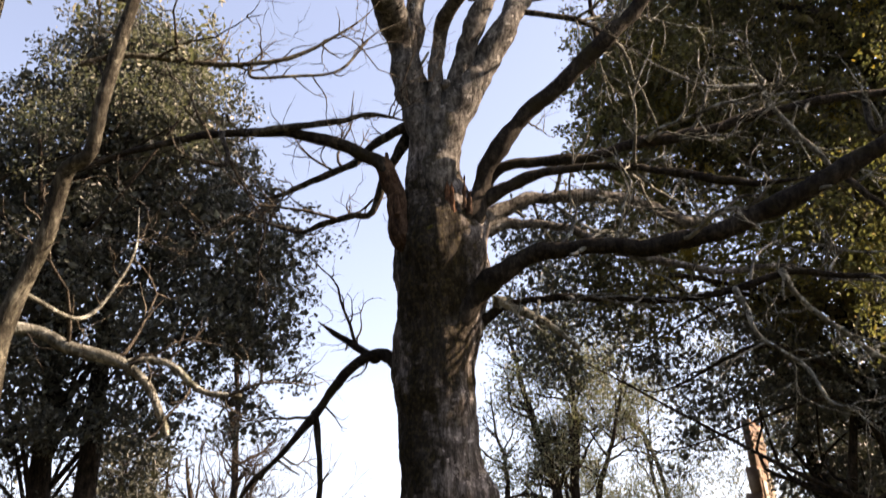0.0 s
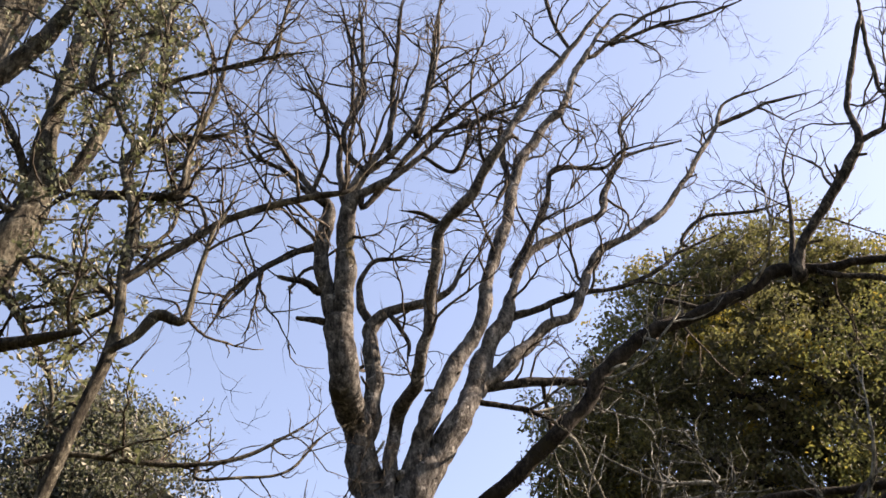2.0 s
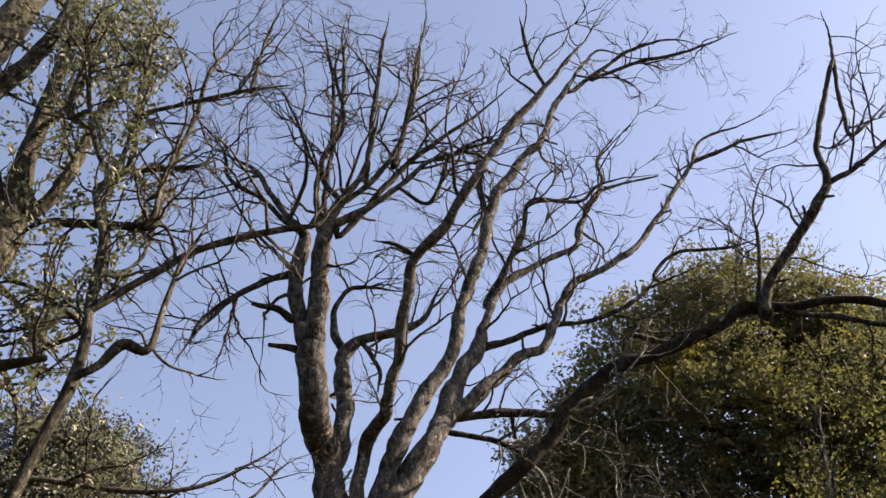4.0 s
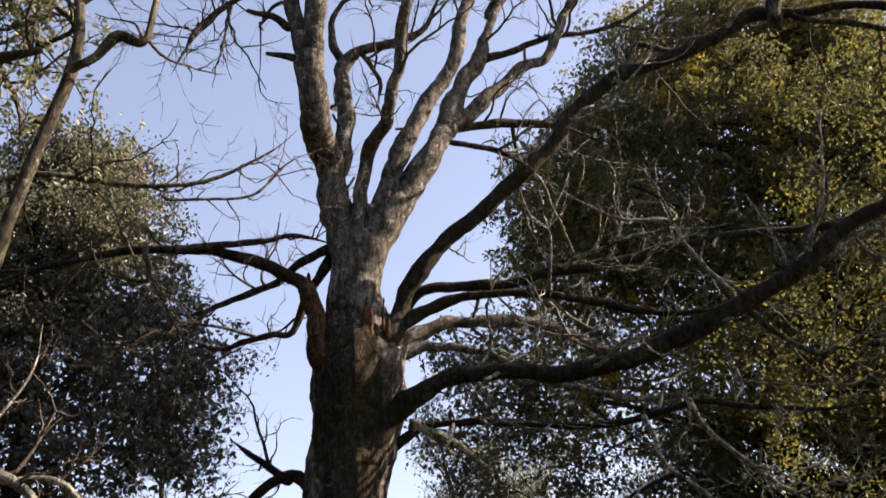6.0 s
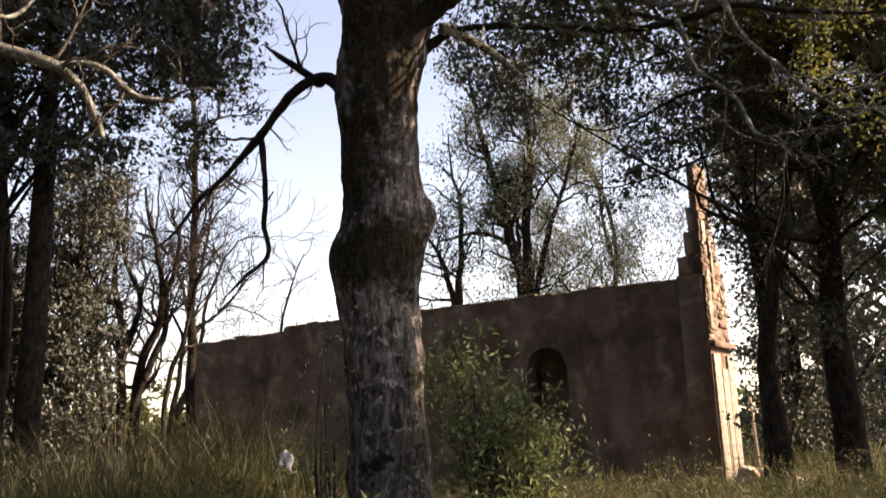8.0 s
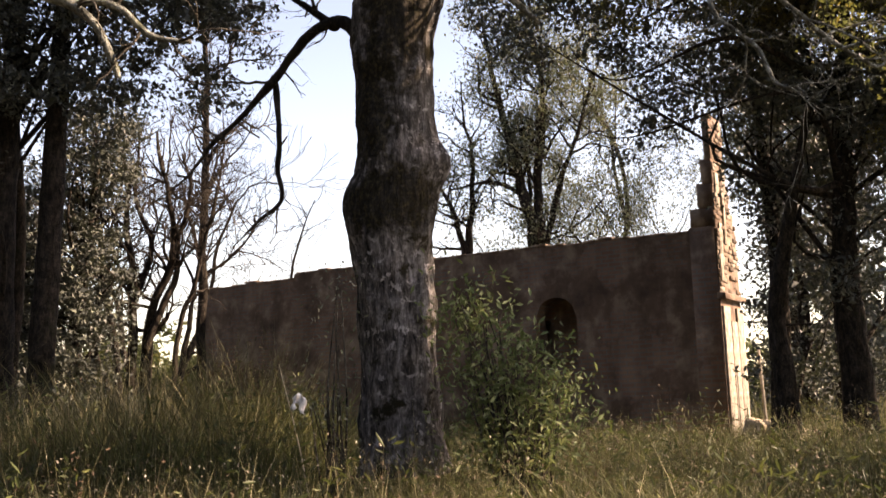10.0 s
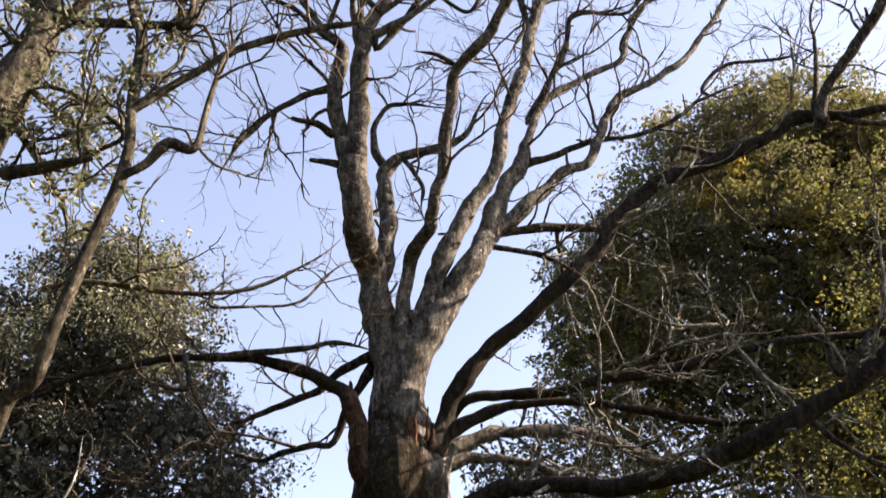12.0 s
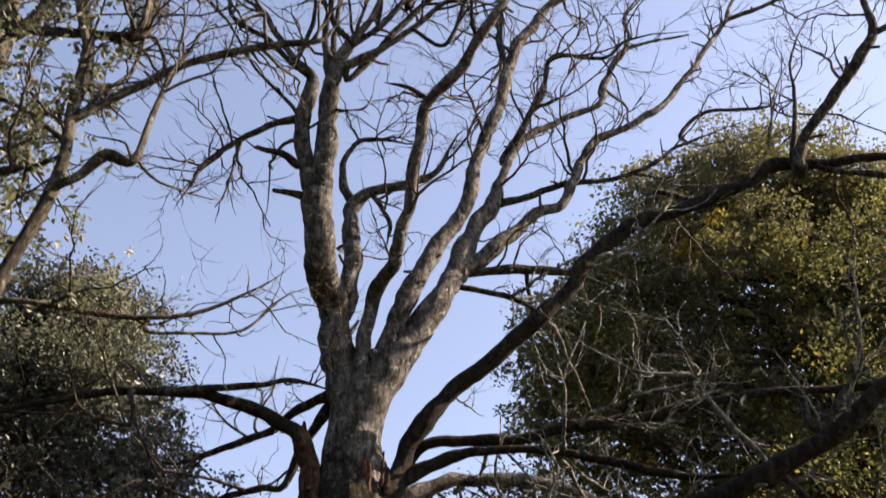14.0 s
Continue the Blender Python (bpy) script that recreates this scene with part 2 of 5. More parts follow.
def raw(name, verts, faces, material, parent=None, label="", smooth=False):
    """One mesh object from arrays of corners and faces (all faces with as many corners)."""
    verts, faces = np.asarray(verts, dtype=np.float32), np.asarray(faces, dtype=np.int32)
    me = bpy.data.meshes.new(name)
    k = faces.shape[1]
    me.vertices.add(len(verts))
    me.vertices.foreach_set("co", verts.ravel())
    me.loops.add(faces.size)
    me.loops.foreach_set("vertex_index", faces.ravel())
    me.polygons.add(len(faces))
    me.polygons.foreach_set("loop_start", np.arange(len(faces), dtype=np.int32) * k)
    me.polygons.foreach_set("use_smooth", np.full(len(faces), smooth))
    me.update(calc_edges=True)
    me.materials.append(material)
    ob = new(name, me)
    ob.parent = parent
    if label:
        ob["label"] = label
    return ob


def empty(name, label, category, group="", at=(0, 0, 0), kind=""):
    ob = new(name)
    ob.location = at
    return tagged(ob, label, category, group, kind)


def spline(points, step):
    """A smooth run through points (x, y, z, radius), resampled every step metres or so."""
    p = np.array(points, dtype=float)
    p = np.vstack([2 * p[0] - p[1], p, 2 * p[-1] - p[-2]])
    p[0, 3], p[-1, 3] = p[1, 3], p[-2, 3]
    out = []
    for i in range(1, len(p) - 2):
        a, b, c, d = p[i - 1:i + 3]
        k = max(2, int(np.linalg.norm(c[:3] - b[:3]) / step) + 1)
        for u in np.arange(k) / k:
            out.append(0.5 * (2 * b + (c - a) * u + (2 * a - 5 * b + 4 * c - d) * u ** 2 + (3 * b - a - 3 * c + d) * u ** 3))
    out.append(p[-2])
    out = np.array(out)
    out[:, 3] = np.maximum(out[:, 3], 0.002)
    return out


def tube(run, sides, rough=0.0, knots=0.0, off=0.0, swellings=()):
    """Corners and faces of a closed tube along a run of (x, y, z, radius), its skin uneven by rough of the radius."""
    c, r = run[:, :3], run[:, 3]
    n = len(c)
    d = np.gradient(c, axis=0)
    d /= np.linalg.norm(d, axis=1)[:, None] + 1e-9
    u = np.cross(d[0], (0.31, 0.83, 0.12))
    u /= np.linalg.norm(u)
    ang = np.arange(sides) / sides * 2 * math.pi
    verts = np.empty((n * sides + 1, 3))
    for i in range(n):
        u = u - d[i] * (u @ d[i])
        u /= np.linalg.norm(u) + 1e-9
        v = np.cross(d[i], u)
        ring = np.cos(ang)[:, None] * u + np.sin(ang)[:, None] * v
        rad = np.full(sides, r[i])
        if rough:
            for k in range(sides):
                q = Vector(c[i] + ring[k] * r[i])
                rad[k] *= 1 + rough * noise.noise(q * 3.1 + Vector((off, 0, 0))) + 0.25 * rough * noise.noise(q * 11.0)
                for sx, sy, sz, amp, size in swellings:
                    rad[k] += amp * math.exp(-((q.x - sx) ** 2 + (q.y - sy) ** 2 + (q.z - sz) ** 2) / (2 * size * size))
                if sides > 100:
                    rad[k] += 0.016 * noise.noise(Vector((q.x * 13, q.y * 13, q.z * 2.6))) + 0.009 * noise.noise(Vector((q.x * 30, q.y * 30, q.z * 6)))
                if knots:
                    rad[k] *= 1 + knots * max(0.0, noise.noise(q * 1.7 + Vector((7, off, 3))) - 0.15) * 2
        verts[i * sides:(i + 1) * sides] = c[i] + ring * rad[:, None]
    verts[-1] = c[-1] + d[-1] * r[-1] * 0.7
    i, k = np.meshgrid(np.arange(n - 1), np.arange(sides), indexing="ij")
    k2 = (k + 1) % sides
    faces = np.stack([i * sides + k, i * sides + k2, (i + 1) * sides + k2, (i + 1) * sides + k], -1).reshape(-1, 4)
    k = np.arange(0, sides, 2)
    cap = np.stack([(n - 1) * sides + k, (n - 1) * sides + (k + 1) % sides, (n - 1) * sides + (k + 2) % sides, np.full(len(k), n * sides)], -1)
    return verts, np.vstack([faces, cap])


class Heap:
    """Gathers many tubes into one mesh."""

    def __init__(self):
        self.v, self.f, self.n = [], [], 0

    def add(self, verts, faces):
        self.v.append(verts)
        self.f.append(faces + self.n)
        self.n += len(verts)

    def link(self, name, material, parent, label="", smooth=True):
        return raw(name, np.vstack(self.v), np.vstack(self.f), material, parent, label, smooth)


def shoot(rng, start, way, length, r0, wobble, rise, bits=5):
    """The run of one crooked twig."""
    pts, p, d = [], np.array(start, dtype=float), np.array(way, dtype=float)
    for i in range(bits + 1):
        pts.append((*p, r0 * (1 - 0.75 * i / bits)))
        d = d + rng.normal(0, wobble, 3) + np.array((0, 0, rise))
        d /= np.linalg.norm(d)
        p = p + d * length / bits
    return np.array(pts)


def twigs_on(rng, heap, run, amount, size=1.0, tips=None, thick=1.0):
    """Grows branchlets, with twigs and side twigs on them, from the outer part of a limb's run."""
    seg = np.linalg.norm(np.diff(run[:, :3], axis=0), axis=1)
    count = int(seg.sum() * 3.1 * amount) + (3 if amount > 0.5 else 0)
    for _ in range(count):
        i = int(rng.uniform(0.2, 1.0) * (len(run) - 1))
        i = min(max(i, 1), len(run) - 2)
        if run[i, 3] > 0.09 and rng.random() < 0.75:
            continue
        d = run[i + 1, :3] - run[i - 1, :3]
        d /= np.linalg.norm(d) + 1e-9
        side = np.cross(d, rng.normal(0, 1, 3))
        side /= np.linalg.norm(side) + 1e-9
        way = d * rng.uniform(0.2, 0.9) + side * 0.95 + np.array((0, 0, 0.18))
        length = (0.25 + 1.5 * rng.random() ** 1.8) * size
        r0 = min((0.006 + 0.010 * length) * thick, run[i, 3] * 0.6)
        t1 = shoot(rng, run[i, :3], way / np.linalg.norm(way), length, r0, 0.23, 0.04, 9)
        heap.add(*tube(t1, 5))
        for _ in range(int(1.5 + length * 3.0)):
            j = rng.integers(2, 9)
            d1 = t1[j, :3] - t1[j - 1, :3]
            d1 = d1 / (np.linalg.norm(d1) + 1e-9) + rng.normal(0, 0.55, 3)
            l2 = (rng.uniform(0.12, 0.4) + 0.3 * length * rng.random()) * size
            t2 = shoot(rng, t1[j, :3], d1 / np.linalg.norm(d1), l2, max(0.0035 * thick, r0 * 0.55), 0.27, 0.05, 6)
            heap.add(*tube(t2, 3))
            if tips is not None:
                tips.extend((t2[-1, :3], t2[2, :3], t2[4, :3]))
            if l2 > 0.3:
                for _ in range(2):
                    k = rng.integers(1, 6)
                    d2 = t2[k, :3] - t2[k - 1, :3]
                    d2 = d2 / (np.linalg.norm(d2) + 1e-9) + rng.normal(0, 0.5, 3)
                    t3 = shoot(rng, t2[k, :3], d2 / np.linalg.norm(d2), l2 * 0.55, 0.003 * thick, 0.25, 0.05, 4)
                    heap.add(*tube(t3, 3))
                    if tips is not None:
                        tips.append(t3[-1, :3])


def leaves(rng, centres, size, droop=0.3, narrow=0.5):
    """Corners and faces of one folded leaf at each centre, in random attitudes."""
    n = len(centres)
    c = rng.normal(0, 0.75, (n, 3)) + np.array((0, 0, 1.0 - droop))
    c /= np.linalg.norm(c, axis=1)[:, None]
    a = np.cross(c, rng.normal(0, 1, (n, 3)))
    a /= np.linalg.norm(a, axis=1)[:, None]
    b = np.cross(a, c)
    s = (size * rng.uniform(0.6, 1.3, n))[:, None]
    base, tip = centres - a * s * 0.5, centres + a * s * 0.5
    wide = s * narrow * 0.5
    v = np.stack([base, centres + b * wide + c * wide * 0.35, tip, centres - b * wide + c * wide * 0.35], 1).reshape(-1, 3)
    k = np.arange(n)[:, None] * 4
    f = np.concatenate([k + (0, 1, 2), k + (0, 2, 3)], 1).reshape(-1, 3)
    return v, f


def clump_points(rng, blobs, per_m3, spread, each, hollow=0.45):
    """Leaf places: tight sprays near the skin of ellipsoids (x, y, z, rx, ry, rz). Also returns the sprays' centres."""
    pts, mids = [], []
    for x, y, z, rx, ry, rz in blobs:
        count = int(4.19 * rx * ry * rz * per_m3) + 3
        d = rng.normal(0, 1, (count, 3))
        d /= np.linalg.norm(d, axis=1)[:, None]
        rad = rng.uniform(hollow, 1.0, count) ** 0.7 * rng.uniform(0.85, 1.1, count)
        rad *= np.array([1 + 0.32 * noise.noise(Vector(q) * 2.4 + Vector((x, y, z))) for q in d])
        mid = np.array((x, y, z)) + d * rad[:, None] * (rx, ry, rz)
        mids.append(mid)
        for m_ in mid:
            k = int(each * rng.uniform(0.4, 1.5))
            s = spread * rng.uniform(0.6, 1.4)
            pts.append(m_ + np.clip(rng.normal(0, 1, (k, 3)), -1.6, 1.6) * (s, s, s * 0.55))
    return np.vstack(pts), np.vstack(mids)


# ---------------------------------------------------------------- the old bare tree in the middle
old_tree = empty("old_tree", "large old bare tree with a thick mossy trunk in tall grass", "tree", at=(0, 0, 0))
old_rng, old_twigs, low_twigs, boughs = np.random.default_rng(4), Heap(), Heap(), []


# swellings of the trunk: x, y, z, height, width
SWELLINGS = [
    (-0.48, 8.80, 3.30, 0.139, 0.134),
    (-1.26, 8.80, 3.01, 0.077, 0.144),
    (-0.78, 8.50, 2.96, 0.040, 0.169),
    (-1.15, 8.70, 5.79, 0.028, 0.226),
    (-0.27, 8.60, 5.92, 0.055, 0.226),
    (-0.24, 8.60, 6.15, 0.020, 0.149),
    (-0.33, 8.55, 5.41, 0.038, 0.219),
    (-1.14, 8.80, 4.69, 0.043, 0.141),
    (-0.67, 8.40, 5.61, 0.044, 0.196),
]

def rooted(points, wood, reach=0.7):
    """The points, led back to the nearest of the runs in wood."""
    p = np.array(points[0][:3])
    if not wood:
        return points
    best = min((run[np.argmin(np.linalg.norm(run[:, :3] - p, axis=1))] for run in wood), key=lambda q: np.linalg.norm(q[:3] - p))
    if 0.05 < np.linalg.norm(best[:3] - p) < reach:
        points = ((best[0], best[1], best[2], min(points[0][3], best[3])),) + tuple(points)
    return points


old_wood, near_wood = [], []


def old(kind, amount, *points):
    """A trunk, limb or branch of the old tree through points (x, y, z, radius)."""
    points = rooted(points, old_wood)
    big = max(q[3] for q in points)
    run = spline(points, 0.04 if kind == "trunk" else 0.07 if big > 0.08 else 0.05)
    if kind != "trunk":
        run[:, 3] *= 0.86 if kind.startswith("mossy") else 0.92
        for i in range(len(run)):
            q = Vector(run[i, :3])
            w = min(1.0, i / 8) * min(0.04, 0.4 * run[i, 3] + 0.014)
            run[i, :3] += np.array(noise.noise_vector(q * 2.3)) * w + np.array(noise.noise_vector(q * 6.5)) * w * 0.45
            run[i, 3] *= 1 + 0.16 * noise.noise(q * 5.0) + 0.1 * noise.noise(q * 13.0)
        if big > 0.08:
            run[:, 3] *= np.minimum(1.0, 0.85 + np.linalg.norm(run[:, :3] - run[0, :3], axis=1) / 0.8)
        if points[-1][3] < 0.04 and amount > 0.3:
            run[:, 3] *= np.minimum(1.0, 0.22 + (1 - np.linspace(0, 1, len(run))) * 3.0)
    old_wood.append(run)
    sides = 120 if kind == "trunk" else 16 if big > 0.15 else 12 if big > 0.06 else 8
    rough = 0.13 if kind == "trunk" else 0.2 if big > 0.06 else 0.12
    v, f = tube(run, sides, rough, 0.05 if kind == "trunk" else 0.1, len(points), SWELLINGS if kind == "trunk" else ())
    skin = {"trunk": trunk_bark, "lichened_branch": lichen_bark, "branch": backlit_branch_bark, "broken_limb": torn_bark}.get(kind, mossy_shaded_bark if kind.startswith("mossy") else bark)
    owner = old_tree
    if "branch" in kind:
        owner = min(boughs, key=lambda b: np.linalg.norm(b[1] - run[0, :3], axis=1).min())[0]
    piece = raw(kind, v, f, skin, owner, "", True)
    if "limb" in kind:
        boughs.append((piece, run[:, :3]))
    if amount:
        low = run[:, 2].mean() < 8.5 and run[0, 0] > -0.8
        heap = low_twigs if low else old_twigs
        twigs_on(old_rng, heap, run, amount * (1.3 if low else 1.05 if run[:, 2].mean() < 11 else 0.8), thick=1.15)
        # short dead spurs where twigs have snapped off
        for _ in range(int(len(run) * 0.05 * min(1.0, amount * 2))):
            i = int(old_rng.uniform(0.1, 0.85) * (len(run) - 2)) + 1
            way = run[i + 1, :3] - run[i - 1, :3]
            way = way / (np.linalg.norm(way) + 1e-9) * 0.5 + old_rng.normal(0, 0.6, 3)
            thick = min(0.024, run[i, 3] * 0.5)
            spur = shoot(old_rng, run[i, :3], way / np.linalg.norm(way), run[i, 3] + old_rng.uniform(0.05, 0.24), thick, 0.12, 0.02, 4)
            spur[:, 3] = np.linspace(thick, thick * 0.6, len(spur))
            heap.add(*tube(spur, 6))


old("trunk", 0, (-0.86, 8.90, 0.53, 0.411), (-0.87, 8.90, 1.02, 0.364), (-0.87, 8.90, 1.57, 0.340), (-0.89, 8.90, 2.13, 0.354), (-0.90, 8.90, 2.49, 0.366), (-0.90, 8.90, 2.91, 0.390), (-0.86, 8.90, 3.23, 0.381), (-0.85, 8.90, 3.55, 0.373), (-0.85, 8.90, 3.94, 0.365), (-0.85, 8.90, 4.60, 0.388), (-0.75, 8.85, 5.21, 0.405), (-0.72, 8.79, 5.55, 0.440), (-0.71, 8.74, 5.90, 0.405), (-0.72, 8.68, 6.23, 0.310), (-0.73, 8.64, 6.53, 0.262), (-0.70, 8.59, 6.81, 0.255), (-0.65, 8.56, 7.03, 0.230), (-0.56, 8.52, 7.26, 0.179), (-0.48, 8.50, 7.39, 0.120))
old("limb", 0.5, (-0.74, 8.50, 6.76, 0.174), (-0.83, 8.47, 7.16, 0.177), (-0.91, 8.43, 7.64, 0.186), (-0.96, 8.40, 8.07, 0.183), (-1.02, 7.90, 8.22, 0.168), (-1.07, 7.70, 8.69, 0.164), (-1.08, 7.60, 8.93, 0.172))
old("limb", 1, (-1.11, 7.62, 8.91, 0.110), (-1.25, 7.45, 9.41, 0.094), (-1.23, 7.28, 9.96, 0.089), (-1.17, 7.18, 10.28, 0.077), (-1.32, 7.10, 10.47, 0.042), (-1.53, 6.99, 10.76, 0.036), (-1.71, 6.88, 11.09, 0.030), (-2.07, 6.74, 11.31, 0.020), (-2.43, 6.60, 11.51, 0.013))
old("limb", 1.2, (-1.04, 7.60, 8.91, 0.129), (-0.98, 7.37, 9.48, 0.118), (-0.95, 7.17, 10.00, 0.114), (-0.85, 7.06, 10.25, 0.090), (-0.63, 6.89, 10.63, 0.049), (-0.38, 6.71, 11.01, 0.033), (-0.28, 6.55, 11.45, 0.027), (-0.17, 6.40, 11.92, 0.017))
old("limb", 1.2, (-0.93, 7.10, 10.23, 0.083), (-1.01, 6.96, 10.76, 0.039), (-0.90, 6.82, 11.32, 0.034), (-0.74, 6.70, 11.77, 0.031), (-0.68, 6.70, 12.79, 0.030), (-0.70, 6.43, 13.34, 0.023), (-0.61, 6.20, 13.82, 0.015))
old("limb", 1.2, (-0.84, 7.05, 10.24, 0.064), (-0.40, 6.94, 10.38, 0.045), (-0.00, 6.84, 10.67, 0.036), (0.38, 6.74, 10.98, 0.030), (1.01, 6.59, 11.05, 0.026), (1.41, 6.50, 11.16, 0.023))
old("limb", 1.2, (-0.70, 7.00, 10.58, 0.040), (-0.43, 6.92, 10.77, 0.040), (-0.08, 6.80, 11.19, 0.034), (0.14, 6.68, 11.77, 0.028), (0.29, 6.55, 12.59, 0.022), (0.37, 6.40, 13.63, 0.015))
old("limb", 0.6, (-0.68, 8.35, 6.93, 0.087), (-0.65, 8.33, 7.34, 0.088), (-0.61, 8.32, 7.68, 0.084), (-0.53, 8.30, 8.04, 0.082), (-0.30, 7.83, 8.15, 0.077), (-0.16, 7.54, 8.56, 0.072), (-0.04, 7.23, 9.00, 0.069), (0.08, 6.92, 9.46, 0.073), (0.45, 6.64, 9.66, 0.060), (0.79, 6.30, 10.02, 0.054), (1.17, 6.20, 10.59, 0.051), (1.54, 6.06, 11.06, 0.049), (1.89, 5.94, 11.46, 0.040), (2.29, 5.80, 11.96, 0.030), (2.57, 5.70, 12.43, 0.024))
old("branch", 0.8, (0.09, 6.95, 9.57, 0.037), (-0.10, 6.88, 9.67, 0.024), (-0.33, 6.80, 9.67, 0.018))
old("limb", 0.6, (-0.50, 8.40, 7.23, 0.130), (-0.39, 8.37, 7.45, 0.130), (-0.31, 8.34, 7.68, 0.120), (-0.20, 8.30, 8.01, 0.112), (0.13, 8.28, 8.70, 0.102), (0.46, 8.27, 9.30, 0.089), (0.68, 8.25, 10.17, 0.083), (0.99, 8.23, 11.04, 0.080), (1.12, 8.22, 11.62, 0.082), (1.38, 8.21, 12.28, 0.077), (1.84, 8.20, 13.00, 0.064), (2.01, 8.20, 13.18, 0.057), (2.34, 8.22, 14.06, 0.052), (2.75, 8.24, 14.89, 0.040), (3.33, 8.26, 15.76, 0.033), (3.89, 8.28, 15.48, 0.023), (4.66, 8.30, 15.57, 0.019))
old("branch", 0.8, (1.07, 8.20, 11.55, 0.052), (1.05, 8.14, 12.22, 0.046), (1.08, 8.10, 12.72, 0.047))
old("limb", 0.3, (-0.69, 8.50, 6.22, 0.159), (-0.64, 8.48, 6.60, 0.207), (-0.55, 8.46, 6.96, 0.216), (-0.39, 8.45, 7.27, 0.195), (-0.22, 8.43, 7.50, 0.173), (-0.06, 8.42, 7.71, 0.151), (0.13, 8.40, 8.06, 0.140), (0.36, 8.57, 8.63, 0.148), (0.54, 8.65, 9.24, 0.114), (0.83, 8.73, 9.80, 0.098), (0.97, 8.79, 10.28, 0.061), (1.24, 8.86, 10.95, 0.052), (1.63, 8.93, 11.34, 0.050), (2.37, 9.04, 11.84, 0.047), (2.54, 9.09, 12.37, 0.041), (2.87, 9.16, 13.11, 0.034), (3.26, 9.21, 13.38, 0.026), (3.99, 9.30, 13.68, 0.017))
old("limb", 0.7, (0.29, 8.55, 8.53, 0.102), (0.84, 8.62, 8.99, 0.093), (1.23, 8.66, 9.47, 0.075), (1.60, 8.70, 9.71, 0.066), (1.81, 8.74, 10.16, 0.064), (2.17, 8.79, 10.86, 0.056), (2.80, 8.84, 11.26, 0.049), (3.23, 8.88, 11.67, 0.047), (3.77, 8.94, 12.49, 0.041), (4.44, 9.00, 13.56, 0.039), (4.73, 9.00, 14.13, 0.036), (5.41, 9.00, 14.46, 0.032), (6.04, 9.00, 14.84, 0.028))
old("branch", 0.8, (4.48, 9.00, 13.59, 0.035), (5.42, 9.05, 14.11, 0.027), (6.35, 9.10, 14.44, 0.018))
old("branch", 0.9, (0.83, 8.75, 9.77, 0.063), (1.21, 8.78, 9.91, 0.049), (1.74, 8.82, 10.15, 0.043), (2.34, 8.87, 10.25, 0.036), (2.91, 8.91, 10.55, 0.029), (3.27, 8.93, 10.87, 0.023), (4.24, 9.00, 11.37, 0.015))
old("branch", 0.8, (0.42, 8.60, 8.60, 0.052), (1.02, 8.71, 8.73, 0.059), (1.55, 8.81, 8.73, 0.046), (2.01, 8.90, 8.63, 0.033))
old("branch", 0.8, (0.42, 8.55, 8.36, 0.041), (0.85, 8.65, 8.29, 0.035), (1.12, 8.71, 8.16, 0.029), (1.45, 8.80, 7.95, 0.019))
old("branch", 0.9, (1.06, 8.85, 10.54, 0.037), (1.36, 8.78, 11.31, 0.034), (1.67, 8.72, 12.04, 0.031), (1.79, 8.70, 12.42, 0.028), (2.35, 8.64, 12.43, 0.024), (2.77, 8.60, 12.60, 0.020))
old("limb", 0.5, (-0.87, 8.50, 8.06, 0.124), (-0.79, 8.45, 8.57, 0.108), (-0.78, 8.40, 9.12, 0.105), (-0.80, 8.37, 9.44, 0.100), (-0.52, 8.34, 9.63, 0.064), (-0.18, 8.30, 9.71, 0.054), (0.17, 8.26, 9.88, 0.044), (0.40, 8.22, 10.36, 0.028), (0.55, 8.20, 10.53, 0.018))
old("branch", 0.8, (-0.77, 8.40, 9.46, 0.067), (-0.94, 8.43, 10.08, 0.045), (-0.80, 8.45, 10.60, 0.032), (-0.52, 8.47, 10.67, 0.025), (0.05, 8.50, 10.58, 0.018))
old("branch", 0.8, (-0.57, 8.30, 9.55, 0.033), (-0.37, 8.24, 9.08, 0.029), (-0.39, 8.20, 8.71, 0.022))
old("branch", 0.9, (-1.20, 7.35, 9.77, 0.044), (-1.46, 7.39, 9.79, 0.038), (-1.71, 7.42, 9.73, 0.038), (-1.99, 7.47, 9.58, 0.035), (-2.26, 7.52, 9.34, 0.028), (-2.39, 7.56, 9.04, 0.021), (-2.52, 7.60, 8.76, 0.012))
old("branch", 0.3, (-1.17, 7.60, 8.86, 0.049), (-1.31, 7.55, 8.88, 0.036), (-1.49, 7.50, 8.87, 0.027))
old("branch", 0.3, (-1.29, 7.50, 9.24, 0.056), (-1.44, 7.42, 9.34, 0.040), (-1.68, 7.30, 9.32, 0.025))
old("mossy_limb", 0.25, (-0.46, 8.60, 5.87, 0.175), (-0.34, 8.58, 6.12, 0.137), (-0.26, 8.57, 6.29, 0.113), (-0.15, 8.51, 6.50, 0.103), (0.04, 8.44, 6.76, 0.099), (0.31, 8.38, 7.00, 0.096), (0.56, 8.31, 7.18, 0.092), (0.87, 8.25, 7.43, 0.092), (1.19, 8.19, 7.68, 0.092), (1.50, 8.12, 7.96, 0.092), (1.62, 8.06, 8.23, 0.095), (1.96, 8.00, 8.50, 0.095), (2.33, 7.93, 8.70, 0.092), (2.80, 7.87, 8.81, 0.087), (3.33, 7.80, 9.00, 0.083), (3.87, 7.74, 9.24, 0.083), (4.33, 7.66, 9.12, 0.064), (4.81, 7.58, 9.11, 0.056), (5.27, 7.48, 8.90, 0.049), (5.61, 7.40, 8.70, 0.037))
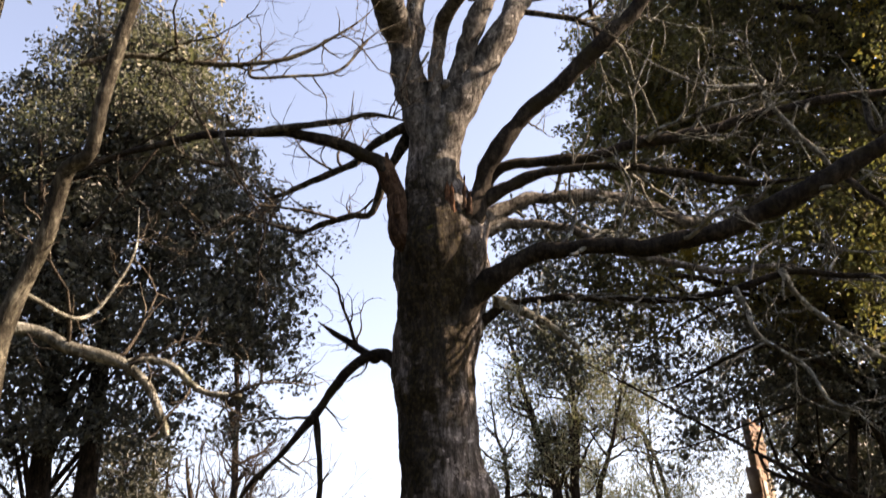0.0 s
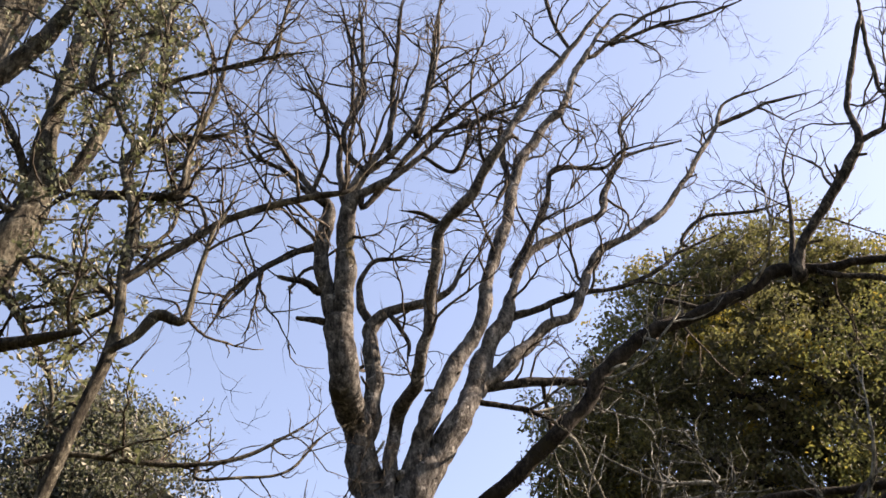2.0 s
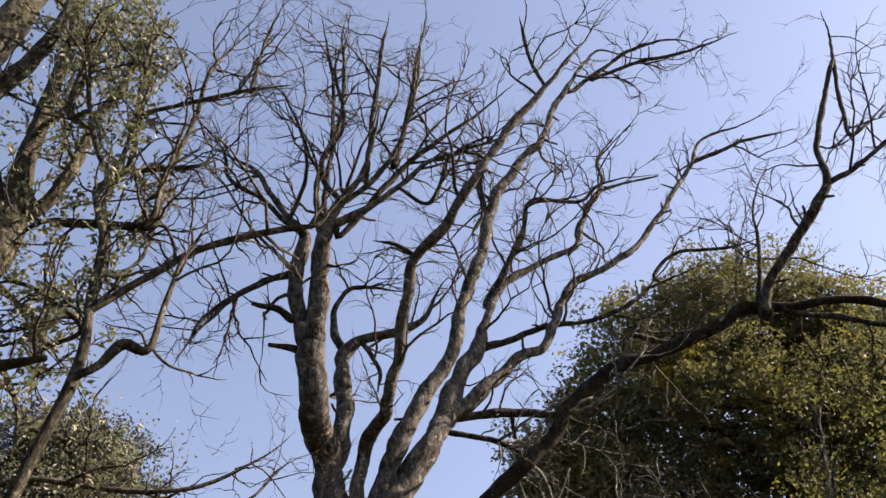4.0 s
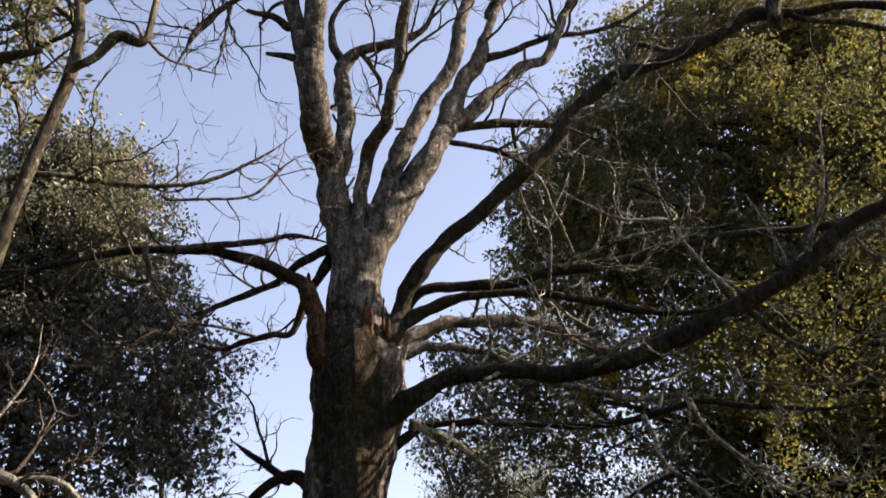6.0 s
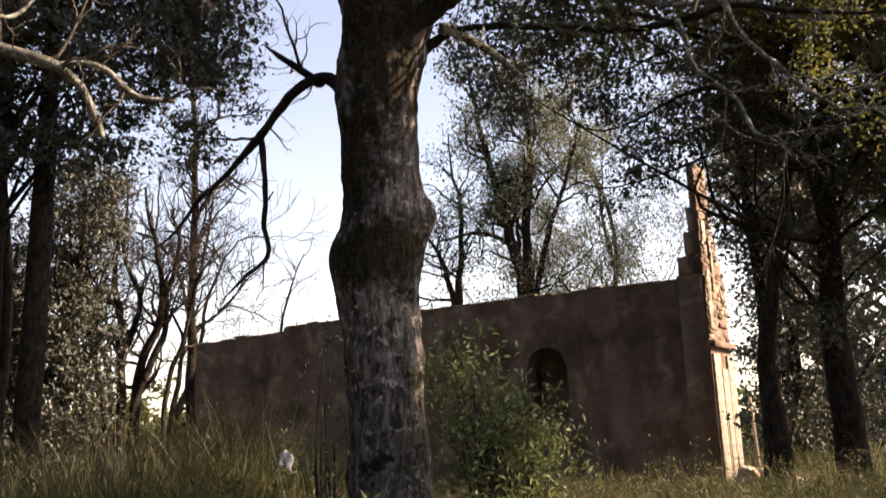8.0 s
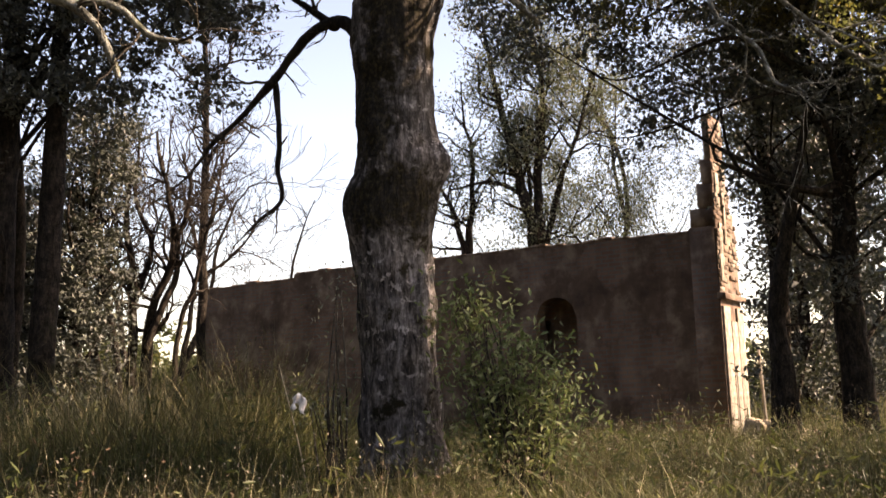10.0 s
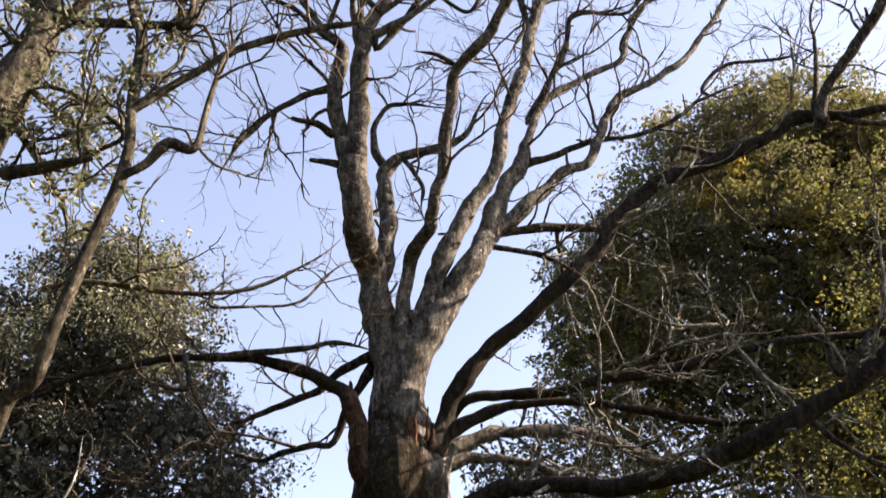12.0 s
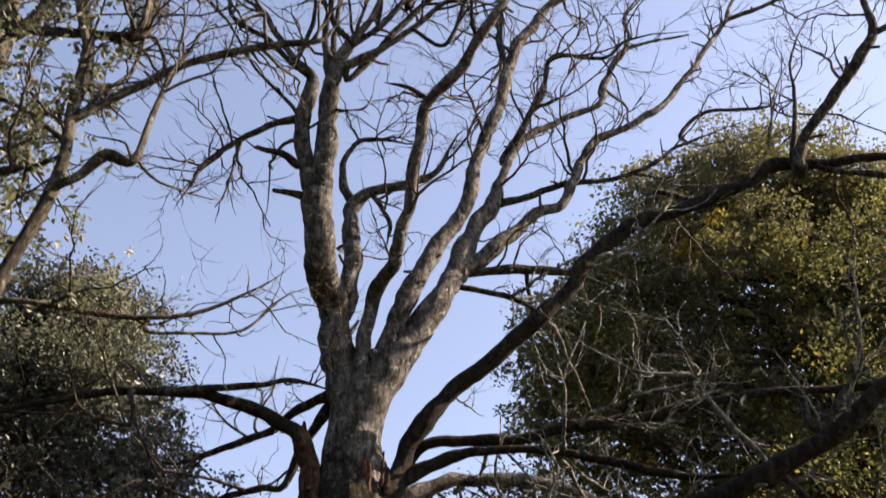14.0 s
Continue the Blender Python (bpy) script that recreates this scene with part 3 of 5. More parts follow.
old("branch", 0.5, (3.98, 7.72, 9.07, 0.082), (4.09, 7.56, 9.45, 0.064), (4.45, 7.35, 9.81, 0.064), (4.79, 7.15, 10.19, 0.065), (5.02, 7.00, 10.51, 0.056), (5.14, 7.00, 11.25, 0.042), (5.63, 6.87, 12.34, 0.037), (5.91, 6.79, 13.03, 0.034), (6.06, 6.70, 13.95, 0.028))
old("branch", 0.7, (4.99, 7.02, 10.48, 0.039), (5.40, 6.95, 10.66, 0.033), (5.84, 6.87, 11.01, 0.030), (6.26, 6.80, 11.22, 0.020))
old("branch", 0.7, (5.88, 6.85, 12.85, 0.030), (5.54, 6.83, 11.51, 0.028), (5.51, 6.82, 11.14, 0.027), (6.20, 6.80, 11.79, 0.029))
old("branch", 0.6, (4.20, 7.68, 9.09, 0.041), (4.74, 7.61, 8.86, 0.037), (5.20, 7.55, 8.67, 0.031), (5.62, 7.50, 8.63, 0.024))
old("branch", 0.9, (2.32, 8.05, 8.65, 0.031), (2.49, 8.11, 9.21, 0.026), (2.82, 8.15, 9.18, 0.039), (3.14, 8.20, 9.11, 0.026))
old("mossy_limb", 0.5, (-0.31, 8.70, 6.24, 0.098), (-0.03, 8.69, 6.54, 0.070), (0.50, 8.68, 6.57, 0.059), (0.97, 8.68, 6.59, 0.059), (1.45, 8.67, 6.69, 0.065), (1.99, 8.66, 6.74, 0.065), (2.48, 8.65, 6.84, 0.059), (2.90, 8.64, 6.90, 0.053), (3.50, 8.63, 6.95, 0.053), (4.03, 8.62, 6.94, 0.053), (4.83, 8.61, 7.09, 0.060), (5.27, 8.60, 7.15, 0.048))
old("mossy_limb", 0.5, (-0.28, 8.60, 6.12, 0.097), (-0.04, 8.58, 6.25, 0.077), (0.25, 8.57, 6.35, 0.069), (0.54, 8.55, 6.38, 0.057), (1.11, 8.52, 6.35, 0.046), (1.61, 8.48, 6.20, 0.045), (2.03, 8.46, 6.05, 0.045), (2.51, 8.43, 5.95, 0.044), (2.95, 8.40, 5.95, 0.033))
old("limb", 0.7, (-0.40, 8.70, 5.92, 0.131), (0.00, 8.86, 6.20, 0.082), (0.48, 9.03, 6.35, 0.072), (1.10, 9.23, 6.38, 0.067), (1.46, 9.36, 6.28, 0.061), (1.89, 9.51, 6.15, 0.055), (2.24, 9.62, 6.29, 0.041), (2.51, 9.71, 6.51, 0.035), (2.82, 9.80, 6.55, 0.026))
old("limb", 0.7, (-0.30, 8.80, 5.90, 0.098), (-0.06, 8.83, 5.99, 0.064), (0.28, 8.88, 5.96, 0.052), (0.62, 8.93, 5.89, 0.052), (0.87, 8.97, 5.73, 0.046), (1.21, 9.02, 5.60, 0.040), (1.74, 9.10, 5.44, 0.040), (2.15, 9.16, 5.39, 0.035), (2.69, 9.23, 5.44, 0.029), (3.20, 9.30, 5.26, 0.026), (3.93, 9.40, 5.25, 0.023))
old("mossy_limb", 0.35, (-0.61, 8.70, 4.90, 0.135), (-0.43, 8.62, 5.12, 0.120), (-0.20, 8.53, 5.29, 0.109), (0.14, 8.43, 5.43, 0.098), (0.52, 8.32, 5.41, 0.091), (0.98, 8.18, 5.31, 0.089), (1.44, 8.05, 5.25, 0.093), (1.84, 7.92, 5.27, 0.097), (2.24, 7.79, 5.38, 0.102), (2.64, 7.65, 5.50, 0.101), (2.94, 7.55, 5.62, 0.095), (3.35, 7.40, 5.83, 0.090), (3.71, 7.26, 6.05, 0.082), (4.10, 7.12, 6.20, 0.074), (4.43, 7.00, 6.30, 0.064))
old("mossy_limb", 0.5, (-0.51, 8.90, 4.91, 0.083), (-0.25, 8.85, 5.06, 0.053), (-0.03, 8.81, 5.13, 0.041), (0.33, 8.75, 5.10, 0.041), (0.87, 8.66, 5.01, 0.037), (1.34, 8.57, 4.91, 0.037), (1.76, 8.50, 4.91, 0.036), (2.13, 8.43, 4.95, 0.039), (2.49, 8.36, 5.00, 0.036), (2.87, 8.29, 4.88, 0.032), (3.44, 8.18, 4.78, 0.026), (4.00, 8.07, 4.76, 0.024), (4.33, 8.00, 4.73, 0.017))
old("lichened_branch", 0.9, (1.90, 8.30, 4.84, 0.031), (1.94, 8.25, 4.63, 0.026), (1.98, 8.19, 4.37, 0.023), (2.25, 8.06, 4.04, 0.022), (2.36, 7.97, 3.70, 0.019), (2.51, 7.91, 3.58, 0.014), (2.70, 7.80, 3.30, 0.009))
old("lichened_branch", 0.9, (2.32, 8.20, 4.93, 0.031), (2.40, 8.25, 4.76, 0.028), (2.61, 8.34, 4.53, 0.026), (2.99, 8.48, 4.23, 0.026), (3.34, 8.58, 4.05, 0.023), (3.52, 8.63, 4.00, 0.026), (3.76, 8.70, 4.22, 0.018))
old("lichened_branch", 0.3, (-0.22, 8.80, 5.15, 0.061), (0.05, 8.87, 5.04, 0.047), (0.26, 8.92, 4.92, 0.039), (0.52, 9.00, 4.69, 0.028))
old("lichened_branch", 0.9, (2.99, 8.30, 5.99, 0.033), (2.77, 8.25, 6.33, 0.031), (2.55, 8.19, 6.71, 0.028), (2.46, 8.17, 6.87, 0.026), (2.05, 8.12, 6.88, 0.020), (1.67, 8.06, 7.06, 0.017), (1.31, 8.00, 7.36, 0.014))
old("branch", 0.9, (3.63, 8.60, 6.51, 0.041), (3.82, 8.55, 6.63, 0.041), (3.96, 8.51, 6.80, 0.035), (4.17, 8.44, 7.02, 0.026), (4.31, 8.36, 7.45, 0.021), (4.47, 8.30, 7.69, 0.015))
old("branch", 0.6, (2.98, 8.00, 5.73, 0.032), (3.24, 7.94, 5.35, 0.026), (3.49, 7.89, 5.16, 0.023), (3.69, 7.86, 5.19, 0.018), (3.94, 7.80, 4.92, 0.015))
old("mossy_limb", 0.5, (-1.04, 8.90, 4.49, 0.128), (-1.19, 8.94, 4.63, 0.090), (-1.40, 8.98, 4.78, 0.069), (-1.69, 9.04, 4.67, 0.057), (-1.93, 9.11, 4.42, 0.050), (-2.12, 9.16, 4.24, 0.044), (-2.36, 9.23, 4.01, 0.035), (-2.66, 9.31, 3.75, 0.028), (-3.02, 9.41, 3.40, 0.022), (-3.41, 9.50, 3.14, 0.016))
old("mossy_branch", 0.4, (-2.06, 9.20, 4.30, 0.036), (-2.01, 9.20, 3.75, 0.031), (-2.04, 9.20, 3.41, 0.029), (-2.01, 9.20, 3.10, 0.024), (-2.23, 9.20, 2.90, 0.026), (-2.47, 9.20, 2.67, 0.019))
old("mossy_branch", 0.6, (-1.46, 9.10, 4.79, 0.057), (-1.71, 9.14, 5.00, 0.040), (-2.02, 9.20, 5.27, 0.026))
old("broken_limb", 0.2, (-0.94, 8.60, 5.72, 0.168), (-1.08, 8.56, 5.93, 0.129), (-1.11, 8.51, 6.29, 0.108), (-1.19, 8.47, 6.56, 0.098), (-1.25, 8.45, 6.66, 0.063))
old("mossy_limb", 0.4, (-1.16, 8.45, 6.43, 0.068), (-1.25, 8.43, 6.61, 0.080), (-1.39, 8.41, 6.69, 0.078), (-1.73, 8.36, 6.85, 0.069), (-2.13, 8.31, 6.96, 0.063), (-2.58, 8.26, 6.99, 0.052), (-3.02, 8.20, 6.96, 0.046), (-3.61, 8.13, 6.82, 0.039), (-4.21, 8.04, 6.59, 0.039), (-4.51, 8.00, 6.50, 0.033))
old("branch", 0.7, (-2.50, 8.20, 6.94, 0.040), (-2.05, 8.23, 6.98, 0.037), (-1.66, 8.25, 7.01, 0.035), (-1.26, 8.27, 7.06, 0.026), (-0.74, 8.30, 6.91, 0.011))
old("branch", 0.8, (-0.92, 8.60, 7.11, 0.066), (-1.17, 8.68, 7.04, 0.051), (-1.33, 8.73, 7.00, 0.048), (-1.58, 8.83, 6.87, 0.042), (-1.97, 8.95, 6.79, 0.036), (-2.49, 9.11, 6.69, 0.027), (-2.83, 9.20, 6.84, 0.015))
old("branch", 0.8, (-0.96, 8.70, 7.04, 0.072), (-1.10, 8.76, 6.87, 0.054), (-1.22, 8.81, 6.69, 0.048), (-1.41, 8.92, 6.31, 0.041), (-1.60, 8.97, 6.31, 0.036), (-1.91, 9.05, 6.31, 0.036), (-2.23, 9.12, 6.28, 0.027), (-2.97, 9.30, 6.69, 0.016))
old("branch", 0.6, (-2.75, 8.10, 6.87, 0.034), (-2.67, 8.00, 6.48, 0.027), (-3.13, 7.80, 6.52, 0.019))
old("branch", 1, (-0.43, 6.90, 10.87, 0.036), (-0.33, 6.73, 11.78, 0.035), (-0.19, 6.53, 13.05, 0.029), (-0.05, 6.40, 13.97, 0.019))
old("branch", 1, (-0.06, 6.90, 11.16, 0.044), (0.16, 6.70, 12.15, 0.035), (0.31, 6.53, 13.09, 0.026), (0.46, 6.40, 13.89, 0.019))
old("branch", 1, (-0.72, 7.10, 10.13, 0.041), (-0.18, 6.96, 10.81, 0.040), (0.26, 6.85, 11.28, 0.034), (0.92, 6.72, 11.77, 0.024), (1.51, 6.60, 12.34, 0.018))
old("branch", 1, (-0.93, 7.10, 10.55, 0.033), (-0.83, 6.87, 12.16, 0.028), (-0.88, 6.73, 13.30, 0.023), (-1.05, 6.60, 14.50, 0.016))
old("branch", 0.8, (1.72, 6.00, 11.34, 0.029), (1.62, 5.93, 11.73, 0.026), (1.57, 5.80, 12.59, 0.021))
old("branch", 1, (2.74, 8.30, 14.68, 0.040), (3.69, 8.26, 15.59, 0.032), (4.51, 8.23, 15.96, 0.023), (5.11, 8.20, 15.60, 0.014))
old("branch", 1, (3.06, 8.30, 14.96, 0.036), (3.83, 8.30, 15.37, 0.032), (4.62, 8.30, 15.61, 0.028), (5.83, 8.30, 16.23, 0.019))
old("branch", 1, (1.00, 8.90, 10.72, 0.040), (1.61, 8.87, 11.90, 0.035), (1.84, 8.85, 12.67, 0.033), (2.53, 8.84, 12.60, 0.028), (2.92, 8.82, 12.96, 0.025), (3.79, 8.80, 13.09, 0.017))
old("branch", 1, (2.45, 9.10, 12.01, 0.036), (2.50, 9.09, 12.36, 0.032), (3.00, 9.05, 13.24, 0.030), (3.02, 9.03, 13.79, 0.026), (3.54, 9.00, 14.59, 0.018))
old("branch", 0.8, (3.97, 7.70, 9.30, 0.038), (4.22, 7.66, 10.19, 0.023), (4.35, 7.63, 10.89, 0.017), (4.84, 7.60, 11.79, 0.011))
old("branch", 0.8, (3.30, 8.90, 11.05, 0.030), (3.71, 8.90, 11.45, 0.027), (4.41, 8.90, 11.49, 0.023), (4.97, 8.90, 11.66, 0.016))
old("branch", 1, (-1.20, 7.10, 10.23, 0.038), (-1.62, 6.95, 10.65, 0.033), (-2.01, 6.82, 10.96, 0.026), (-2.13, 6.72, 11.40, 0.020), (-2.45, 6.60, 11.86, 0.014))
old("branch", 1, (-1.33, 7.05, 10.34, 0.032), (-1.13, 6.89, 11.06, 0.027), (-1.23, 6.75, 11.80, 0.021), (-1.52, 6.60, 12.63, 0.014))
old("branch", 1, (-0.70, 6.90, 10.49, 0.039), (-0.95, 6.79, 11.02, 0.030), (-0.67, 6.66, 11.71, 0.027), (-0.79, 6.52, 12.67, 0.022), (-0.63, 6.40, 13.59, 0.015))
old("branch", 1, (-1.26, 7.35, 9.85, 0.038), (-1.72, 7.24, 9.47, 0.028), (-1.98, 7.16, 9.12, 0.024), (-2.15, 7.10, 8.79, 0.017), (-2.32, 7.00, 8.26, 0.011))
old("branch", 1, (0.32, 6.80, 10.24, 0.025), (0.56, 6.63, 10.82, 0.023), (0.90, 6.51, 10.99, 0.020), (1.23, 6.40, 10.97, 0.016))
old("branch", 1, (1.03, 8.20, 12.26, 0.035), (1.03, 8.15, 11.59, 0.030), (0.75, 8.10, 11.00, 0.021))


def burl(x, y, z, rx, ry, rz, seed, skin=bark, kind="burl"):
    """A swelling of the trunk."""
    b_ = bmesh.new()
    bmesh.ops.create_icosphere(b_, subdivisions=4, radius=1.0)
    for v_ in b_.verts:
        v_.co = Vector((v_.co.x * rx, v_.co.y * ry, v_.co.z * rz)) * (1 + 0.22 * noise.noise(v_.co * 1.6 + Vector((seed, 0, 0))) + 0.1 * noise.noise(v_.co * 5))
    part(kind, b_, skin, old_tree).location = (x, y, z)




def splinter(x, y, z, wide, high, seed, lean=0.0, skin=scar_wood, kind="splinter"):
    """A torn shard of wood standing out of the trunk, ragged at its top."""
    b_ = bmesh.new()
    rows, prev = 10, None
    for i in range(rows + 1):
        u = i / rows
        w = wide * (1.0 - 0.75 * u ** 1.6) * (1 + 0.35 * noise.noise(Vector((seed, u * 5, 0))))
        ring = []
        for a, dx, dy in ((0, -1, 0.3), (1, -0.4, -0.6), (2, 0.5, -0.5), (3, 1, 0.35), (4, 0, 1)):
            rag = 0.10 * high * noise.noise(Vector((a * 3.7, seed, 1))) * u
            ring.append(b_.verts.new((dx * w + lean * u * high + 0.012 * noise.noise(Vector((u * 7, a, seed))), dy * w * 0.7, u * high + rag)))
        if prev:
            for a in range(5):
                b_.faces.new((prev[a], prev[(a + 1) % 5], ring[(a + 1) % 5], ring[a]))
        prev = ring
    b_.faces.new(prev)
    part(kind, b_, skin, old_tree, "", False).location = (x, y, z)


splinter(-0.60, 8.38, 5.86, 0.045, 0.46, 3, 0.02)
splinter(-0.555, 8.37, 5.92, 0.030, 0.34, 5, 0.03)
splinter(-0.64, 8.37, 5.72, 0.040, 0.22, 8, -0.02)
splinter(-0.44, 8.40, 5.98, 0.022, 0.36, 11, 0.06, torn_bark)
splinter(-0.40, 8.42, 5.92, 0.030, 0.26, 13, 0.10, torn_bark)
splinter(-1.16, 8.42, 6.46, 0.045, 0.24, 17, -0.05, torn_bark)
splinter(-1.20, 8.45, 6.44, 0.035, 0.18, 19, 0.12, torn_bark)
splinter(-1.09, 8.40, 5.98, 0.040, 0.34, 23, -0.03, torn_bark)
burl(-0.76, 8.36, 5.75, 0.11, 0.08, 0.05, 4, moss_skin, "moss_cushion")
burl(-0.52, 8.30, 7.36, 0.05, 0.05, 0.06, 5, bark, "burl")
# lichen bark here also paints in the sunlit paleness of the low twigs
low_twigs.link("twig_mass", lichen_bark, old_tree, "crooked lichened low twigs, paler to look sunlit")["kind"] = "stuff"
old_twigs.link("twig_mass", twig_bark, old_tree, "thin bare grey twigs")["kind"] = "stuff"

# ---------------------------------------------------------------- the nearer tree with a few leaves
near_tree = empty("sparse_tree", "pale-barked deciduous tree with few remaining small green leaves", "tree")
near_rng, near_twigs, near_tips = np.random.default_rng(9), Heap(), []


def near(kind, amount, *points):
    """A trunk, limb or branch of the nearer tree."""
    points = rooted(points, near_wood)
    big = max(q[3] for q in points)
    run = spline(points, 0.04)
    for i in range(len(run)):
        run[i, :3] += np.array(noise.noise_vector(Vector(run[i, :3]) * 3.0)) * min(1.0, i / 8) * 0.012
    if points[-1][3] < 0.04 and amount > 0.3:
        run[:, 3] *= np.minimum(1.0, 0.22 + (1 - np.linspace(0, 1, len(run))) * 3.0)
    near_wood.append(run)
    v, f = tube(run, 18 if big > 0.06 else 10, 0.16, 0.1, len(points))
    raw(kind, v, f, lichen_bark if kind == "lichened_branch" else pale_bark, near_tree, "", True)
    if amount:
        twigs_on(near_rng, near_twigs, run, amount * 2.7, 0.62, near_tips)


near("limb", 0.3, (-3.62, 5.15, 2.2, 0.097), (-3.1, 5.0, 2.75, 0.075), (-2.89, 4.85, 3.54, 0.060), (-2.77, 4.80, 3.87, 0.054), (-2.66, 4.75, 4.08, 0.050), (-2.59, 4.70, 4.33, 0.046), (-2.52, 4.65, 4.45, 0.044), (-2.39, 4.60, 4.49, 0.040), (-2.34, 4.55, 4.64, 0.038), (-2.29, 4.50, 4.88, 0.036), (-2.07, 4.44, 5.87, 0.038), (-2.09, 4.41, 6.37, 0.034), (-2.10, 4.38, 6.79, 0.031), (-2.12, 4.36, 7.10, 0.028), (-2.24, 4.33, 7.55, 0.029), (-2.17, 4.32, 7.78, 0.023), (-2.12, 4.30, 8.11, 0.020), (-2.12, 4.30, 8.57, 0.023), (-2.14, 4.25, 9.20, 0.020), (-2.16, 4.20, 10.00, 0.016))
near("limb", 0.8, (-2.10, 4.40, 6.37, 0.028), (-1.79, 4.44, 6.69, 0.027), (-1.49, 4.48, 7.00, 0.028), (-1.22, 4.51, 7.17, 0.027), (-0.90, 4.54, 7.26, 0.025), (-0.62, 4.57, 7.35, 0.021), (-0.52, 4.58, 7.53, 0.017), (-0.40, 4.60, 7.73, 0.011))
near("branch", 0.8, (-2.04, 4.40, 5.81, 0.028), (-1.91, 4.40, 5.89, 0.029), (-1.79, 4.40, 6.06, 0.033), (-1.63, 4.40, 5.99, 0.024), (-1.59, 4.40, 6.27, 0.019), (-1.54, 4.40, 6.76, 0.018), (-1.45, 4.40, 7.00, 0.014), (-1.35, 4.40, 7.50, 0.011))
near("branch", 0.8, (-2.19, 4.40, 7.32, 0.023), (-1.83, 4.40, 7.28, 0.023), (-1.81, 4.40, 7.68, 0.019), (-1.77, 4.40, 8.18, 0.016), (-1.77, 4.40, 8.49, 0.011))
near("branch", 0.6, (-2.17, 4.40, 7.31, 0.021), (-2.62, 4.40, 7.36, 0.019), (-2.80, 4.40, 7.11, 0.016))
near("branch", 0.3, (-2.93, 4.60, 6.10, 0.048), (-2.59, 4.50, 6.03, 0.037), (-2.27, 4.40, 5.98, 0.022))
near("trunk", 0, (-3.75, 5.25, -0.1, 0.30), (-3.7, 5.2, 0.8, 0.24), (-3.62, 5.2, 2.2, 0.22), (-3.55, 5.2, 3.6, 0.2), (-3.76, 5.2, 4.71, 0.19))
near("trunk", 0.2, (-3.76, 5.20, 4.71, 0.246), (-3.71, 5.20, 5.81, 0.225), (-3.63, 5.20, 7.03, 0.213), (-3.47, 5.20, 7.69, 0.173), (-3.39, 5.20, 8.21, 0.138), (-3.37, 5.20, 8.70, 0.120))
near("limb", 0.8, (-3.38, 5.20, 8.58, 0.113), (-3.47, 5.20, 9.21, 0.099), (-3.49, 5.20, 9.85, 0.087), (-3.51, 5.20, 10.66, 0.076), (-3.53, 5.20, 11.41, 0.067), (-3.66, 5.20, 12.52, 0.053))
near("limb", 0.9, (-3.36, 5.20, 8.39, 0.073), (-3.10, 5.17, 8.59, 0.059), (-2.95, 5.13, 9.14, 0.057), (-2.89, 5.10, 9.72, 0.048), (-2.71, 5.06, 10.34, 0.039), (-2.64, 5.03, 11.04, 0.030), (-2.63, 5.00, 11.85, 0.022))
near("branch", 0.9, (-3.34, 5.20, 8.62, 0.045), (-3.43, 5.09, 8.05, 0.037), (-3.69, 5.00, 8.26, 0.028))
near("limb", 0.4, (-3.68, 4.30, 8.65, 0.083), (-3.46, 4.28, 8.91, 0.080), (-3.21, 4.25, 9.36, 0.073), (-3.05, 4.22, 10.05, 0.062), (-3.02, 4.20, 10.84, 0.049))
near("limb", 0.3, (-4.35, 4.90, 9.17, 0.278), (-4.28, 4.95, 10.69, 0.229), (-4.12, 4.98, 11.65, 0.184), (-4.11, 5.00, 12.62, 0.164))
near("branch", 1, (-2.81, 5.20, 5.60, 0.021), (-2.51, 5.26, 5.68, 0.019), (-2.02, 5.36, 5.62, 0.017), (-1.65, 5.43, 5.63, 0.016), (-1.40, 5.48, 5.72, 0.014), (-1.14, 5.53, 5.89, 0.012), (-0.98, 5.56, 6.03, 0.010), (-0.84, 5.60, 6.22, 0.006))
near("branch", 0.8, (-1.71, 5.40, 5.50, 0.012), (-1.43, 5.50, 5.55, 0.010), (-1.14, 5.61, 5.65, 0.010), (-0.93, 5.71, 5.99, 0.008), (-0.69, 5.80, 6.18, 0.006))
near("lichened_branch", 0.3, (-3.14, 5.60, 3.90, 0.043), (-2.88, 5.62, 3.77, 0.040), (-2.67, 5.64, 3.70, 0.036), (-2.52, 5.66, 3.63, 0.032), (-2.37, 5.67, 3.48, 0.025), (-2.28, 5.69, 3.27, 0.023), (-2.26, 5.70, 3.19, 0.018))
near("lichened_branch", 0.3, (-2.54, 5.65, 3.64, 0.025), (-2.39, 5.68, 3.66, 0.023), (-2.23, 5.71, 3.61, 0.022), (-2.06, 5.76, 3.46, 0.020), (-1.83, 5.80, 3.42, 0.014))
near("lichened_branch", 0.7, (-2.63, 5.20, 3.77, 0.013), (-2.46, 5.28, 4.01, 0.010), (-2.38, 5.34, 4.26, 0.009), (-2.41, 5.40, 4.58, 0.007))
near("branch", 1.2, (-2.08, 4.40, 6.42, 0.026), (-2.06, 4.38, 6.87, 0.027), (-2.17, 4.37, 7.39, 0.027), (-2.28, 4.36, 7.67, 0.025), (-2.09, 4.35, 7.87, 0.024), (-2.10, 4.33, 8.65, 0.021), (-2.16, 4.31, 9.62, 0.018), (-2.10, 4.30, 10.32, 0.013))
near("branch", 1.2, (-2.56, 4.40, 7.33, 0.025), (-2.15, 4.42, 7.30, 0.023), (-1.79, 4.43, 7.28, 0.023), (-1.81, 4.44, 7.77, 0.022), (-1.68, 4.47, 8.79, 0.021), (-1.63, 4.48, 9.53, 0.018), (-1.23, 4.50, 10.45, 0.014))
near("branch", 1.2, (-2.20, 4.40, 7.84, 0.024), (-2.45, 4.34, 8.39, 0.023), (-2.72, 4.25, 9.59, 0.020), (-2.90, 4.20, 10.36, 0.016))
